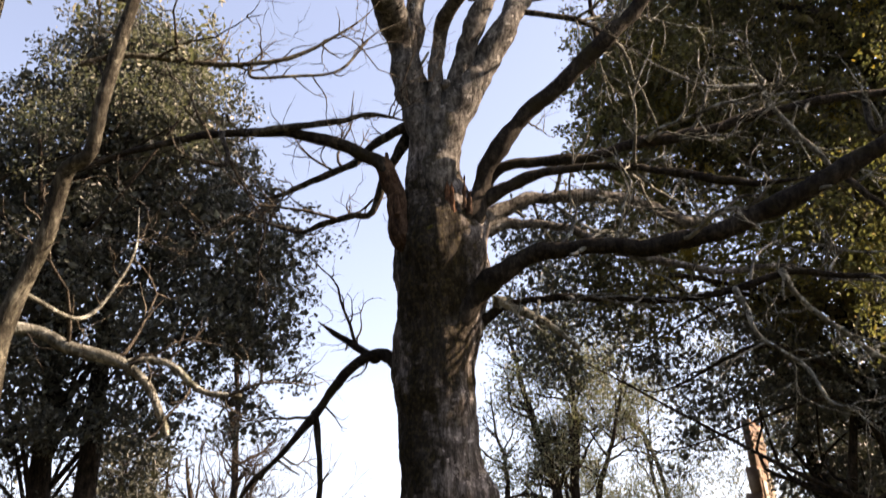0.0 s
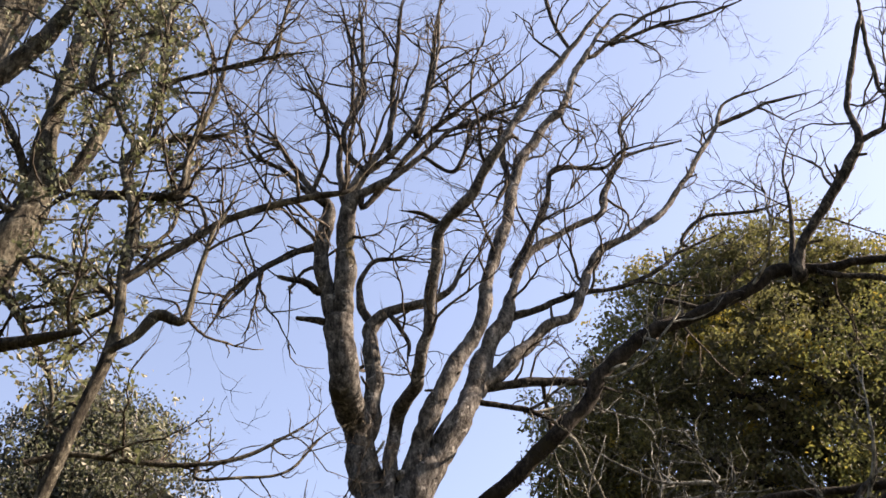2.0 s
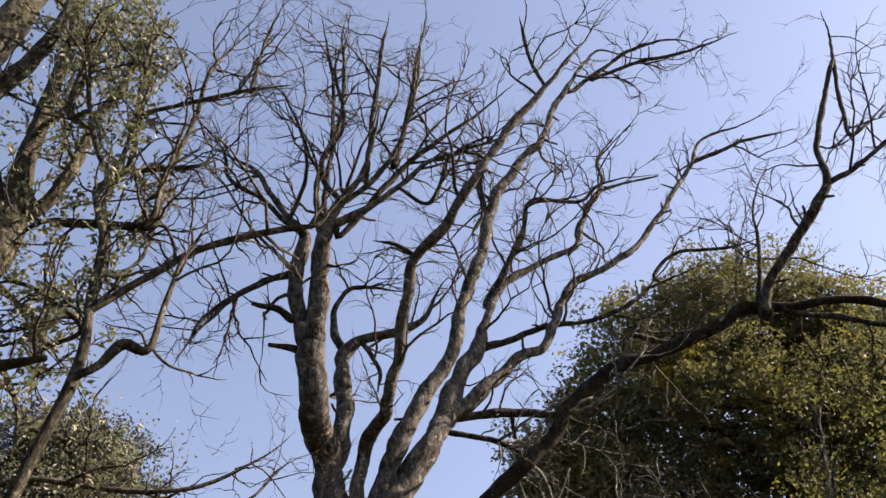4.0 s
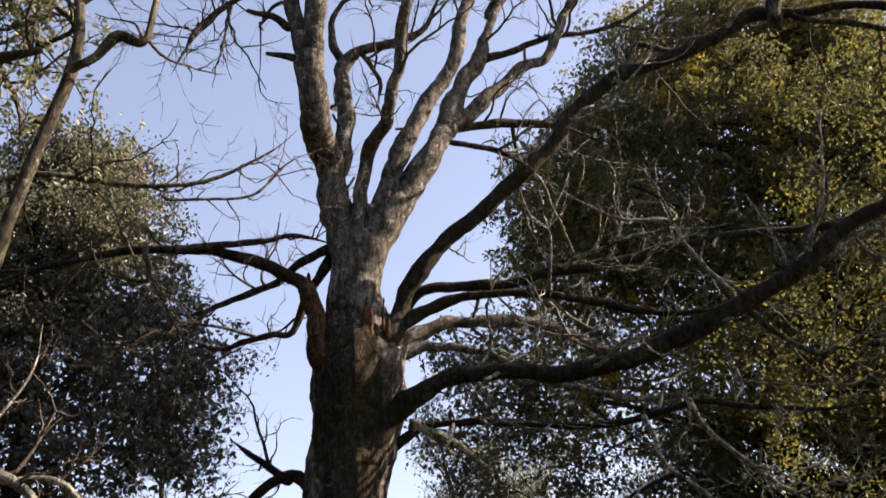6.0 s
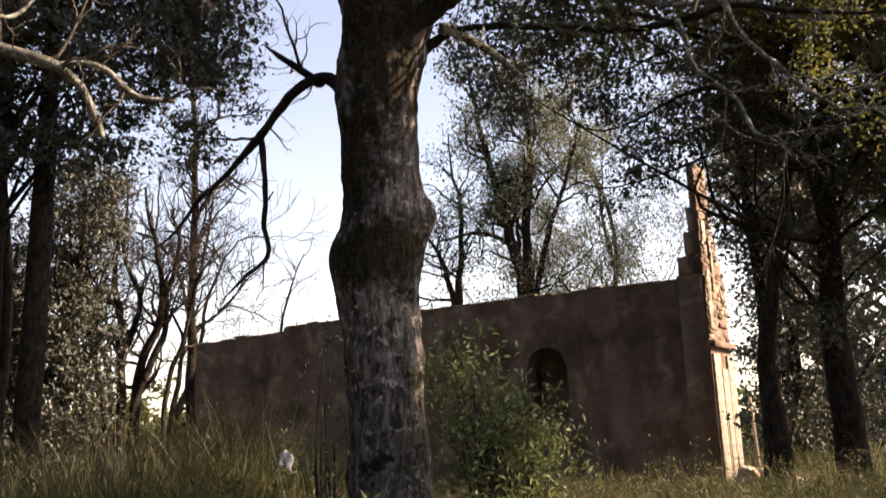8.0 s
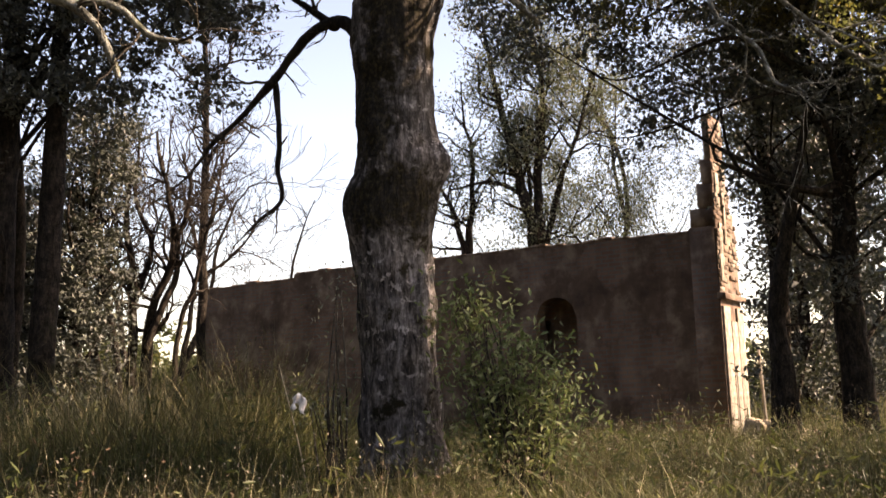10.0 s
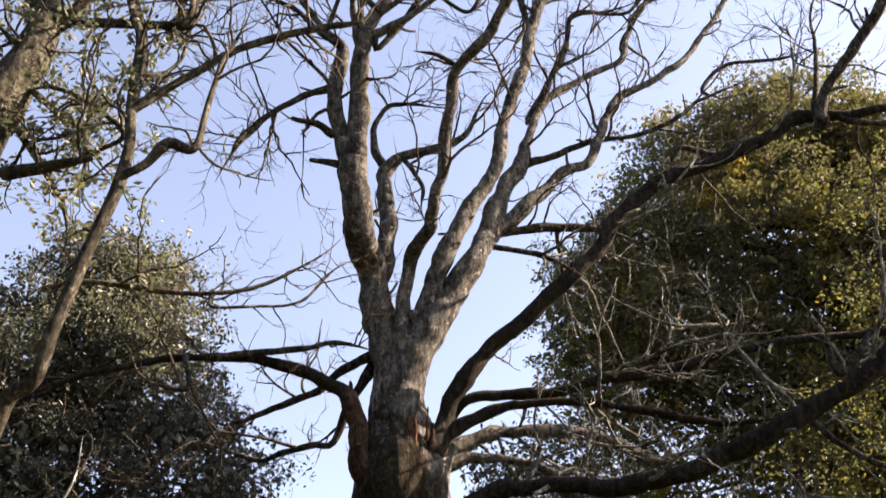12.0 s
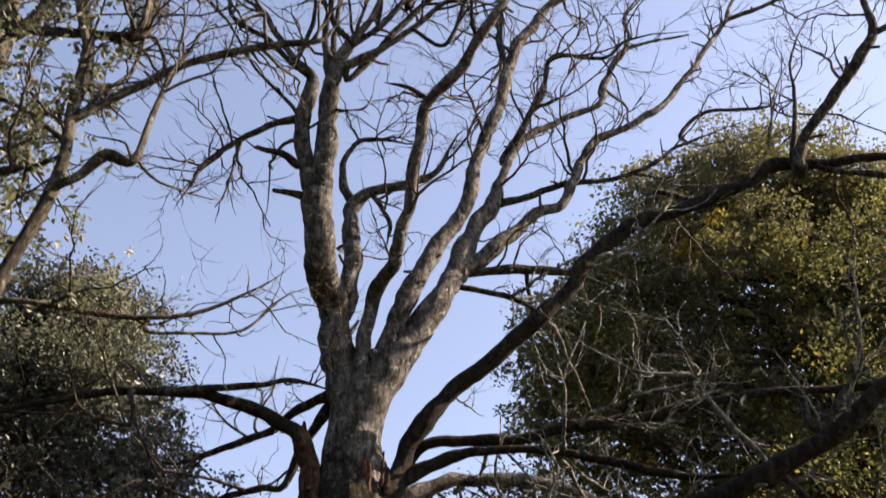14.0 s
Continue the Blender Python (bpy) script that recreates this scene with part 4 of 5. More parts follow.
near("branch", 1.2, (-2.69, 4.30, 8.64, 0.023), (-2.69, 4.24, 9.57, 0.020), (-2.53, 4.20, 10.19, 0.013))
near("branch", 1, (-2.11, 4.40, 7.92, 0.022), (-1.83, 4.44, 7.99, 0.020), (-1.59, 4.47, 8.04, 0.016), (-1.42, 4.50, 8.17, 0.011))
near("branch", 1.2, (-2.02, 4.30, 8.59, 0.021), (-1.67, 4.33, 8.76, 0.019), (-1.22, 4.37, 8.96, 0.017), (-0.85, 4.40, 9.06, 0.012))
near("branch", 1, (-1.23, 4.40, 8.98, 0.019), (-1.17, 4.40, 9.73, 0.015), (-1.09, 4.40, 10.35, 0.011))
near("branch", 1.2, (-3.40, 5.20, 8.17, 0.038), (-3.59, 5.10, 8.85, 0.035), (-3.96, 5.00, 9.62, 0.026))
near("branch", 1.2, (-3.40, 5.10, 9.60, 0.037), (-3.17, 5.07, 10.10, 0.033), (-3.10, 5.03, 10.99, 0.026), (-3.17, 5.00, 11.93, 0.019))
near("branch", 1.2, (-3.37, 5.20, 7.68, 0.036), (-3.06, 5.20, 7.33, 0.029), (-2.78, 5.20, 7.05, 0.021), (-2.73, 5.20, 6.59, 0.014), (-2.86, 5.20, 6.29, 0.010))
near("branch", 1.2, (-3.47, 5.20, 7.37, 0.031), (-3.12, 5.20, 6.86, 0.025), (-2.78, 5.20, 6.29, 0.018), (-2.70, 5.20, 5.80, 0.011))
near("branch", 1.2, (-2.39, 5.00, 6.82, 0.019), (-2.71, 4.92, 7.12, 0.019), (-2.97, 4.86, 7.22, 0.017), (-3.16, 4.80, 7.06, 0.012))
near("branch", 1.2, (-1.95, 4.80, 8.25, 0.019), (-1.94, 4.71, 7.31, 0.015), (-2.07, 4.66, 6.91, 0.010), (-1.86, 4.60, 6.38, 0.008))
near_twigs.link("twig_mass", twig_bark, near_tree, "thin bare grey twigs")["kind"] = "stuff"
tips = np.array(near_tips)
tips = tips[(tips[:, 0] < -1.9) & (tips[:, 2] > 5.2) & (near_rng.random(len(tips)) < 0.8)]
tips = np.vstack([tips + near_rng.normal(0, 0.03, tips.shape) for _ in range(4)])
raw("foliage", *leaves(near_rng, tips, 0.06), light_leaf, near_tree, "scattered small pale green leaves")["kind"] = "stuff"

# ---------------------------------------------------------------- ground
def ground_height(x, y):
    """The meadow rises a little towards the ruin."""
    t = min(1.0, max(0.0, (y - 6.0) / 11.0))
    return 0.32 * t * t * (3 - 2 * t) + 0.06 * noise.noise(Vector((x * 0.35, y * 0.35, 0)))


bm = bmesh.new()
edges = [-900, -300, -120, -60, -40] + [i * 1.0 for i in range(-30, 31)] + [40, 60, 120, 300, 900]
depths = [-900, -200, -60, -25, -12] + [i * 1.0 for i in range(-6, 41)] + [50, 65, 90, 150, 300, 900, 2500]
grid = [[bm.verts.new((x, y, ground_height(x, y))) for x in edges] for y in depths]
for j in range(len(depths) - 1):
    for i in range(len(edges) - 1):
        bm.faces.new((grid[j][i], grid[j][i + 1], grid[j + 1][i + 1], grid[j + 1][i]))
tagged(obj("ground", bm, soil), "uneven meadow ground under tall autumn grass", "ground", kind="structure")


# ---------------------------------------------------------------- leafy and bare trees round it
def leafy_tree(name, label, base, lean, girth, blobs, skin, per_m3, each, spread, size, seed, trunks=1, group="", core=18, limb_scale=1.0):
    """A tree with trunk, limbs to each mass of leaves, and a crown of many small leaves."""
    rng = np.random.default_rng(seed)
    tree = empty(name, label, "tree", group)
    bx, by = base
    bz = ground_height(bx, by) - 0.1
    pts, mids = clump_points(rng, blobs, per_m3, spread, each, 0.25)
    big = max(blobs, key=lambda b: b[2] - 2 * abs(b[0] - bx) - 2 * abs(b[1] - by))
    tops = []
    for k in range(trunks):
        ox = (k - (trunks - 1) / 2) * girth * 3.2
        top = np.array((big[0] + ox, big[1], big[2] - big[5] * 0.2))
        run = spline([(bx + ox, by + 0.2 * k, bz, girth * 1.25), (bx + ox + lean * 0.3, by, bz + 1.2, girth), (bx + ox * 1.2 + lean, by, bz + (top[2] - bz) * 0.45, girth * 0.8), (*top, girth * 0.3)], 0.25)
        raw("trunk", *tube(run, 14, 0.16, 0.1, seed), dark_bark, tree, "", True)
        tops.append(run)
    for i, m_ in enumerate(mids):
        if i % 24:
            continue
        run = tops[i % trunks]
        j = np.argmin(np.linalg.norm(run[:, :3] - (m_ - np.array((0, 0, rng.uniform(0.4, 3.0)))), axis=1))
        p, r = run[j, :3], run[j, 3]
        reach = np.linalg.norm(m_ - p)
        way = (m_ - p) / (reach + 1e-9)
        raw("limb", *tube(spline([(*p, min(r * 0.5, (0.014 + 0.008 * reach) * limb_scale)), (*(p + way * reach * 0.35 + rng.normal(0, 0.14 * reach, 3) + np.array((0, 0, 0.12 * reach))), (0.012 + 0.004 * reach) * limb_scale), (*(p + way * reach * 0.7 + rng.normal(0, 0.1 * reach, 3)), 0.011), (*m_, 0.005)], 0.3), 6), dark_bark, tree, "", True)
    inner = []
    for x, y, z, rx, ry, rz in blobs:
        count = int(4.19 * rx * ry * rz * core)
        d = rng.normal(0, 1, (count, 3))
        d *= (rng.random(count) ** 0.4 * 0.8 / np.linalg.norm(d, axis=1))[:, None]
        inner.append(np.array((x, y, z)) + d * (rx, ry, rz))
    v1, f1 = leaves(rng, pts, size)
    v2, f2 = leaves(rng, np.vstack(inner), 0.13, 0.3, 0.7)
    raw("foliage", np.vstack([v1, v2]), np.vstack([f1, f2 + len(v1)]), skin, tree)["kind"] = "stuff"
    return tree


# a great evergreen with yellowing sprays, beside and behind the old tree
leafy_tree("evergreen_tree", "huge dark evergreen tree with some yellowing leaves", (7.3, 14.3), 0.2, 0.34, [
    (6.2, 13.3, 14.2, 1.9, 1.7, 1.7), (7.4, 13.4, 13.7, 1.6, 1.6, 1.6), (4.9, 13.2, 13.6, 1.6, 1.6, 1.5), (8.9, 13.4, 13.1, 1.8, 1.7, 1.7), (3.7, 13.2, 12.7, 1.4, 1.5, 1.5),
    (2.7, 13.1, 11.0, 1.5, 1.5, 1.6), (2.3, 13.1, 9.3, 1.4, 1.4, 1.4), (2.0, 13.1, 10.3, 1.1, 1.3, 1.2), (3.2, 12.8, 9.9, 1.5, 1.3, 1.5), (5.2, 12.8, 11.2, 2.2, 1.7, 2.0), (8.0, 12.8, 11.0, 2.3, 1.7, 2.0), (4.2, 12.9, 8.9, 2.0, 1.6, 1.6),
    (6.8, 12.8, 8.6, 2.2, 1.7, 1.8), (2.0, 13.3, 7.5, 1.4, 1.4, 1.2), (4.4, 13.0, 7.2, 1.9, 1.6, 1.3),
    (6.9, 12.8, 6.6, 2.0, 1.6, 1.4), (6.6, 13.4, 4.9, 1.4, 1.2, 0.9)], gold_leaf, 13.0, 62, 0.13, 0.078, 21, 2, core=90, limb_scale=2.2)
# added tree whose bright leaves stand in for the evergreen's sunlit right side
leafy_tree("sunlit_side_tree", "added yellow-green sprays standing in for the evergreen's sunlit side", (7.3, 10.0), -0.2, 0.12, [
    (5.6, 9.9, 5.7, 0.9, 0.5, 0.8), (4.7, 10.0, 6.6, 0.7, 0.5, 0.6), (6.0, 9.9, 7.3, 0.9, 0.5, 0.9), (4.9, 10.0, 8.2, 0.7, 0.5, 0.6), (6.2, 9.9, 9.0, 1.0, 0.5, 0.9),
    (5.3, 10.1, 9.9, 0.6, 0.5, 0.5), (6.6, 10.0, 10.7, 0.9, 0.5, 0.8), (4.0, 10.2, 5.5, 0.45, 0.4, 0.4), (5.0, 10.0, 4.5, 0.6, 0.4, 0.5), (6.6, 9.9, 6.2, 0.8, 0.5, 0.9),
    (4.3, 10.2, 7.0, 0.5, 0.4, 0.5), (4.2, 10.2, 6.0, 0.5, 0.4, 0.6), (3.8, 10.4, 5.0, 0.4, 0.35, 0.35), (4.4, 10.2, 4.6, 0.5, 0.4, 0.4), (3.6, 10.5, 6.6, 0.35, 0.35, 0.3)], sunlit_leaf, 24.0, 34, 0.18, 0.068, 25, core=4)
# dark hanging boughs before the ruin
leafy_tree("evergreen_tree", "dark evergreen tree whose low boughs hang before the ruin", (5.2, 14.6), 0.0, 0.22, [
    (0.6, 13.8, 8.1, 0.9, 0.9, 0.9), (0.15, 13.8, 6.9, 0.6, 0.6, 0.6), (0.7, 13.9, 6.2, 0.6, 0.6, 0.5), (0.9, 13.8, 7.1, 1.0, 0.9, 0.8), (2.0, 14.2, 6.5, 1.0, 0.8, 0.7), (2.7, 14.5, 5.6, 0.8, 0.7, 0.7), (2.3, 14.5, 4.9, 0.45, 0.45, 0.5), (3.6, 14.6, 5.8, 1.0, 0.8, 0.8), (4.9, 14.5, 6.1, 1.4, 1.0, 1.1), (6.4, 14.6, 5.2, 1.3, 1.0, 1.5), (5.2, 14.8, 4.2, 0.6, 0.5, 0.9), (6.3, 14.6, 3.2, 0.7, 0.6, 1.0), (5.4, 14.2, 7.3, 1.2, 0.9, 0.8), (3.9, 14.2, 6.9, 1.1, 0.9, 0.7), (6.8, 14.2, 6.6, 1.0, 0.9, 0.8)], dark_leaf, 16.0, 55, 0.18, 0.08, 22, core=40)
for k, (x, y, g) in enumerate(((4.3, 15.3, 0.16), (7.5, 13.9, 0.16), (6.9, 20.2, 0.14), (9.0, 20.8, 0.15), (8.6, 24.0, 0.15))):
    leafy_tree("understorey_tree", "slender dark-leaved tree at the wood's edge", (x, y), 0.1, g, [
        (x + 0.2, y, 5.2 + k * 0.3, 1.1, 0.9, 1.3), (x + 0.4, y, 3.0, 0.7, 0.6, 1.0), (x - 0.1, y, 7.0, 1.3, 1.1, 1.2), (x + 0.5, y, 1.5, 0.9, 0.6, 0.7), (x + 0.1, y, 4.0, 0.8, 0.7, 0.9)], dark_leaf, 10.0, 55, 0.17, 0.10, 30 + k, group="trees at the wood's edge")
leafy_tree("understorey_tree", "dark leaning tree with two stems at the wood's edge", (4.2, 14.7), 0.0, 0.15, [
    (4.7, 14.0, 5.6, 0.9, 0.7, 0.9), (5.6, 14.1, 5.2, 0.9, 0.7, 0.8), (5.7, 14.1, 3.6, 0.6, 0.5, 0.6), (4.9, 14.2, 2.6, 0.4, 0.4, 0.5), (5.9, 14.1, 1.7, 0.5, 0.5, 0.5)], dark_leaf, 12.0, 55, 0.17, 0.095, 36, 1, group="trees at the wood's edge")
# an unseen tree, added to keep the old tree's lower trunk in shade
leafy_tree("evergreen_tree", "unseen evergreen tree added to shade the old trunk", (10.0, 9.4), 0.0, 0.3, [
    (9.2, 8.4, 9.8, 1.2, 1.0, 1.5), (9.4, 9.6, 9.7, 1.3, 0.8, 1.4), (9.2, 8.4, 7.9, 1.2, 1.2, 1.2), (9.6, 9.6, 7.6, 1.3, 0.8, 1.0), (10.4, 9.4, 5.2, 1.8, 2.2, 1.6)], dark_leaf, 5.0, 60, 0.2, 0.12, 26, core=60)
# the evergreen on the other side
leafy_tree("evergreen_tree", "tall dark glossy-leaved evergreen tree with several trunks", (-6.2, 12.6), 0.1, 0.17, [
    (-5.9, 12.6, 11.4, 1.3, 1.2, 1.3), (-5.2, 12.6, 10.8, 1.2, 1.3, 1.4), (-6.6, 12.6, 10.0, 1.6, 1.5, 1.7), (-4.7, 12.5, 9.3, 1.4, 1.3, 1.4), (-4.0, 12.4, 7.9, 1.45, 1.2, 1.3), (-6.0, 12.2, 7.8, 1.6, 1.3, 1.7),
    (-8.0, 12.4, 8.0, 1.6, 1.5, 2.2), (-4.6, 12.3, 6.5, 1.6, 1.1, 0.9), (-7.0, 12.2, 5.8, 1.6, 1.3, 1.2), (-3.4, 12.6, 6.8, 0.85, 0.8, 1.0), (-5.2, 12.4, 5.4, 1.0, 0.8, 0.6), (-7.4, 12.4, 4.3, 0.9, 0.8, 1.1), (-3.7, 12.6, 5.4, 0.5, 0.5, 0.5)], dark_leaf, 14.0, 80, 0.145, 0.074, 23, 2, core=130)

# added pale leaves that imitate sunlight on the dark evergreen's top
leafy_tree("sunlit_top_tree", "added pale green sprays standing in for the evergreen's sunlit top", (-6.7, 13.3), 0.1, 0.09, [
    (-4.6, 11.2, 10.5, 0.7, 0.6, 0.7), (-3.8, 11.0, 9.9, 0.55, 0.5, 0.6), (-4.9, 11.0, 9.7, 0.7, 0.6, 0.6), (-6.2, 11.0, 9.2, 0.8, 0.6, 0.7), (-4.1, 11.0, 9.0, 0.6, 0.5, 0.5), (-5.6, 11.1, 10.0, 0.6, 0.6, 0.6)], light_leaf, 14.0, 34, 0.18, 0.06, 37, core=0)


def bare_tree(name, label, x, y, height, girth, seed, spread=0.5, levels=4, leaf=None, leaf_count=0, group="", stems=1):
    """A leafless tree grown fork by fork, with a few leaves where leaf is given."""
    rng = np.random.default_rng(seed)
    tree = empty(name, label, "tree", group)
    base = np.array((x, y, ground_height(x, y) - 0.1))
    heap, ends = Heap(), []

    def grow(p, d, length, r, level):
        run = shoot(rng, p, d, length, r, 0.15 + 0.03 * (levels - level), 0.04, 6)
        run[:, 3] = np.maximum(np.linspace(r, r * 0.6, len(run)), 0.006)
        if level == levels:
            raw("trunk", *tube(run, 10, 0.12, 0.05, seed), dark_bark, tree, "", True)
        elif level == levels - 1:
            raw("limb", *tube(run, 7, 0.1, 0.0, seed), dark_bark, tree, "", True)
        else:
            heap.add(*tube(run, 5 if level > 1 else 3))
        if level == 0:
            ends.append(run[-1, :3])
            ends.append(run[3, :3])
            return
        for i in range(rng.integers(3, 6) if level > 1 else rng.integers(4, 7)):
            j = len(run) - 1 if i == 0 else rng.integers(2, len(run))
            dd = run[j, :3] - run[j - 1, :3]
            dd = dd / np.linalg.norm(dd) + rng.normal(0, spread, 3)
            dd[2] += 0.15
            grow(run[j, :3], dd / np.linalg.norm(dd), length * rng.uniform(0.5, 0.78), run[j, 3] * (0.8 if i == 0 else rng.uniform(0.4, 0.65)), level - 1)

    for s in range(stems):
        d = np.array((rng.normal(0, 0.18) if stems > 1 else 0.03, 0, 1.0))
        grow(base + np.array((0.22 * (s - (stems - 1) / 2), 0, 0)), d / np.linalg.norm(d), height * 0.42, girth * (1 if s == 0 else 0.8), levels)
    heap.link("twig_mass", dark_bark, tree)["kind"] = "stuff"
    if leaf:
        e = np.array(ends)
        e = e[rng.integers(0, len(e), leaf_count)] + rng.normal(0, 0.14, (leaf_count, 3))
        raw("foliage", *leaves(rng, e, 0.075), leaf, tree)["kind"] = "stuff"
    return tree


def stemmed_tree(name, label, group, y, seed, stems, amount, size, leaf=None, leaf_count=0):
    """A bare tree whose stems run through points (x, z, radius) about the depth y."""
    rng = np.random.default_rng(seed)
    tree = empty(name, label, "tree", group)
    heap, ends = Heap(), []
    for k, stem in enumerate(stems):
        run = spline([(x, y + 0.12 * math.sin(z + k), z, r) for x, z, r in stem], 0.12)
        for i in range(len(run)):
            run[i, :3] += np.array(noise.noise_vector(Vector(run[i, :3]) * 1.7)) * 0.05 * min(1.0, i / 10)
        raw("trunk" if k == 0 else "limb", *tube(run, 12, 0.14, 0.1, seed + k), dark_bark, tree, "", True)
        twigs_on(rng, heap, run[len(run) // 3:], amount, size, ends, 1.9)
        # longer side branches, themselves twigged
        for _ in range(int(len(run) * 0.12)):
            i = rng.integers(len(run) // 3, len(run) - 1)
            way = np.array((rng.normal(0, 0.7), rng.normal(0, 0.5), rng.uniform(0.3, 1.0)))
            side = shoot(rng, run[i, :3], way / np.linalg.norm(way), rng.uniform(0.8, 2.0) * size, max(0.012, run[i, 3] * 0.45), 0.2, 0.05, 9)
            heap.add(*tube(side, 6))
            twigs_on(rng, heap, side, amount, size * 0.8, ends, 1.9)
    heap.link("twig_mass", dark_bark, tree)["kind"] = "stuff"
    if leaf:
        e = np.array(ends)
        e = e[rng.integers(0, len(e), leaf_count)] + rng.normal(0, 0.16, (leaf_count, 3))
        raw("foliage", *leaves(rng, e, 0.085), leaf, tree)["kind"] = "stuff"
    return tree


BEYOND, BEHIND = "leafless trees beyond the ruin", "thin-leaved trees behind the ruin"
stemmed_tree("bare_tree", "forked leafless tree with several stems beyond the ruin's end", BEYOND, 19.0, 40, [
    [(-6.85, 0.2, 0.13), (-6.80, 2.0, 0.11), (-6.79, 2.55, 0.10), (-6.69, 3.1, 0.085), (-6.31, 3.87, 0.07), (-6.23, 4.5, 0.06), (-6.34, 5.22, 0.05), (-6.49, 5.9, 0.04), (-6.64, 6.67, 0.025)],
    [(-7.00, 0.2, 0.12), (-7.06, 2.43, 0.09), (-7.04, 3.1, 0.08), (-7.06, 3.91, 0.07), (-7.25, 5.06, 0.055), (-7.18, 5.64, 0.045), (-7.41, 6.26, 0.035), (-7.53, 6.9, 0.02)],
    [(-7.04, 3.1, 0.07), (-6.78, 3.9, 0.06), (-6.71, 4.53, 0.05), (-7.08, 5.27, 0.04), (-7.05, 5.93, 0.032), (-7.01, 6.54, 0.02)],
    [(-6.75, 2.3, 0.08), (-6.49, 3.08, 0.07), (-6.22, 3.75, 0.06), (-6.23, 4.43, 0.05), (-6.04, 4.99, 0.042), (-5.95, 5.57, 0.035), (-6.09, 6.17, 0.022)],
    [(-7.9, 0.2, 0.08), (-7.8, 2.6, 0.07), (-7.75, 4.2, 0.055), (-7.9, 5.6, 0.04), (-7.8, 7.0, 0.02)],
    [(-6.3, 0.2, 0.06), (-6.2, 2.4, 0.05), (-5.75, 3.9, 0.04), (-5.4, 5.2, 0.03), (-5.2, 6.4, 0.015)]], 1.5, 0.9)
stemmed_tree("bare_tree", "slim upright leafless tree at the ruin's far end", BEYOND, 22.0, 41, [
    [(-6.6, 0.3, 0.12), (-6.55, 4.15, 0.10), (-6.54, 5.54, 0.09), (-6.53, 7.6, 0.075), (-6.52, 9.0, 0.06), (-6.57, 9.83, 0.05), (-6.6, 11.2, 0.02)]], 2.2, 1.2)
stemmed_tree("bare_tree", "thin leafless sapling rising behind the ruin", BEYOND, 25.0, 42, [
    [(-5.3, 0.3, 0.05), (-5.2, 3.5, 0.04), (-5.0, 5.0, 0.03), (-4.5, 6.4, 0.012)]], 0.5, 0.8)
for k, (x, y, h, g, n) in enumerate(((-10.5, 23.0, 9.0, 0.13, 2), (-8.2, 24.2, 8.5, 0.12, 2), (-9.6, 26.0, 10.0, 0.14, 3))):
    bare_tree("bare_tree", "thin leafless tree beyond the end of the ruin", x, y, h, g, 43 + k, stems=n, group=BEYOND)
stemmed_tree("thinning_tree", "tall forked tree behind the ruin with thin pale green leaves", BEHIND, 24.0, 50, [
    [(1.05, 0.3, 0.20), (1.12, 4.7, 0.16), (0.93, 5.9, 0.14), (0.67, 7.21, 0.11), (0.33, 8.72, 0.08), (0.22, 9.18, 0.07), (0.0, 10.8, 0.03)],
    [(1.35, 0.3, 0.16), (1.25, 4.69, 0.13), (1.25, 6.45, 0.11), (1.43, 7.9, 0.09), (1.45, 9.1, 0.07), (1.25, 10.36, 0.05), (1.2, 12.0, 0.02)],
    [(1.30, 4.4, 0.09), (1.39, 4.75, 0.09), (1.81, 6.41, 0.07), (2.26, 7.55, 0.05), (2.8, 9.2, 0.02)],
    [(0.98, 5.8, 0.07), (0.94, 6.04, 0.06), (0.19, 6.44, 0.05), (-0.94, 6.29, 0.02)]], 0.8, 1.1, light_leaf, 26000)
stemmed_tree("thinning_tree", "small forked tree behind the ruin, almost leafless", BEHIND, 24.4, 51, [
    [(-0.55, 0.3, 0.12), (-0.54, 4.59, 0.10), (-0.40, 5.97, 0.07), (-0.39, 7.42, 0.05), (-0.5, 8.02, 0.035), (-0.6, 9.2, 0.015)],
    [(-0.57, 4.1, 0.08), (-0.61, 4.66, 0.08), (-0.89, 5.86, 0.06), (-1.28, 6.6, 0.03)]], 0.8, 0.9, light_leaf, 2500)
for k, (x, y, h, g, n, m) in enumerate(((4.6, 27.0, 9.0, 0.12, 2, 22000), (3.4, 29.0, 14.0, 0.15, 1, 20000))):
    bare_tree("thinning_tree", "slender tree behind the ruin with thin pale green leaves", x, y, h, g, 52 + k, 0.55, 4, light_leaf, m, stems=n, group=BEHIND)

leafy_tree("hazy_bush", "pale rounded bush in the meadow beyond the ruin's end", (-7.6, 28.0), 0.0, 0.06, [
    (-7.6, 28.0, 1.2, 1.4, 1.0, 1.3), (-9.2, 28.4, 1.4, 1.5, 1.0, 1.5), (-8.4, 28.0, 2.2, 0.9, 0.8, 0.9), (-10.8, 28.0, 1.6, 1.4, 1.0, 1.8)], weed_leaf, 9.0, 50, 0.22, 0.12, 64, core=10)
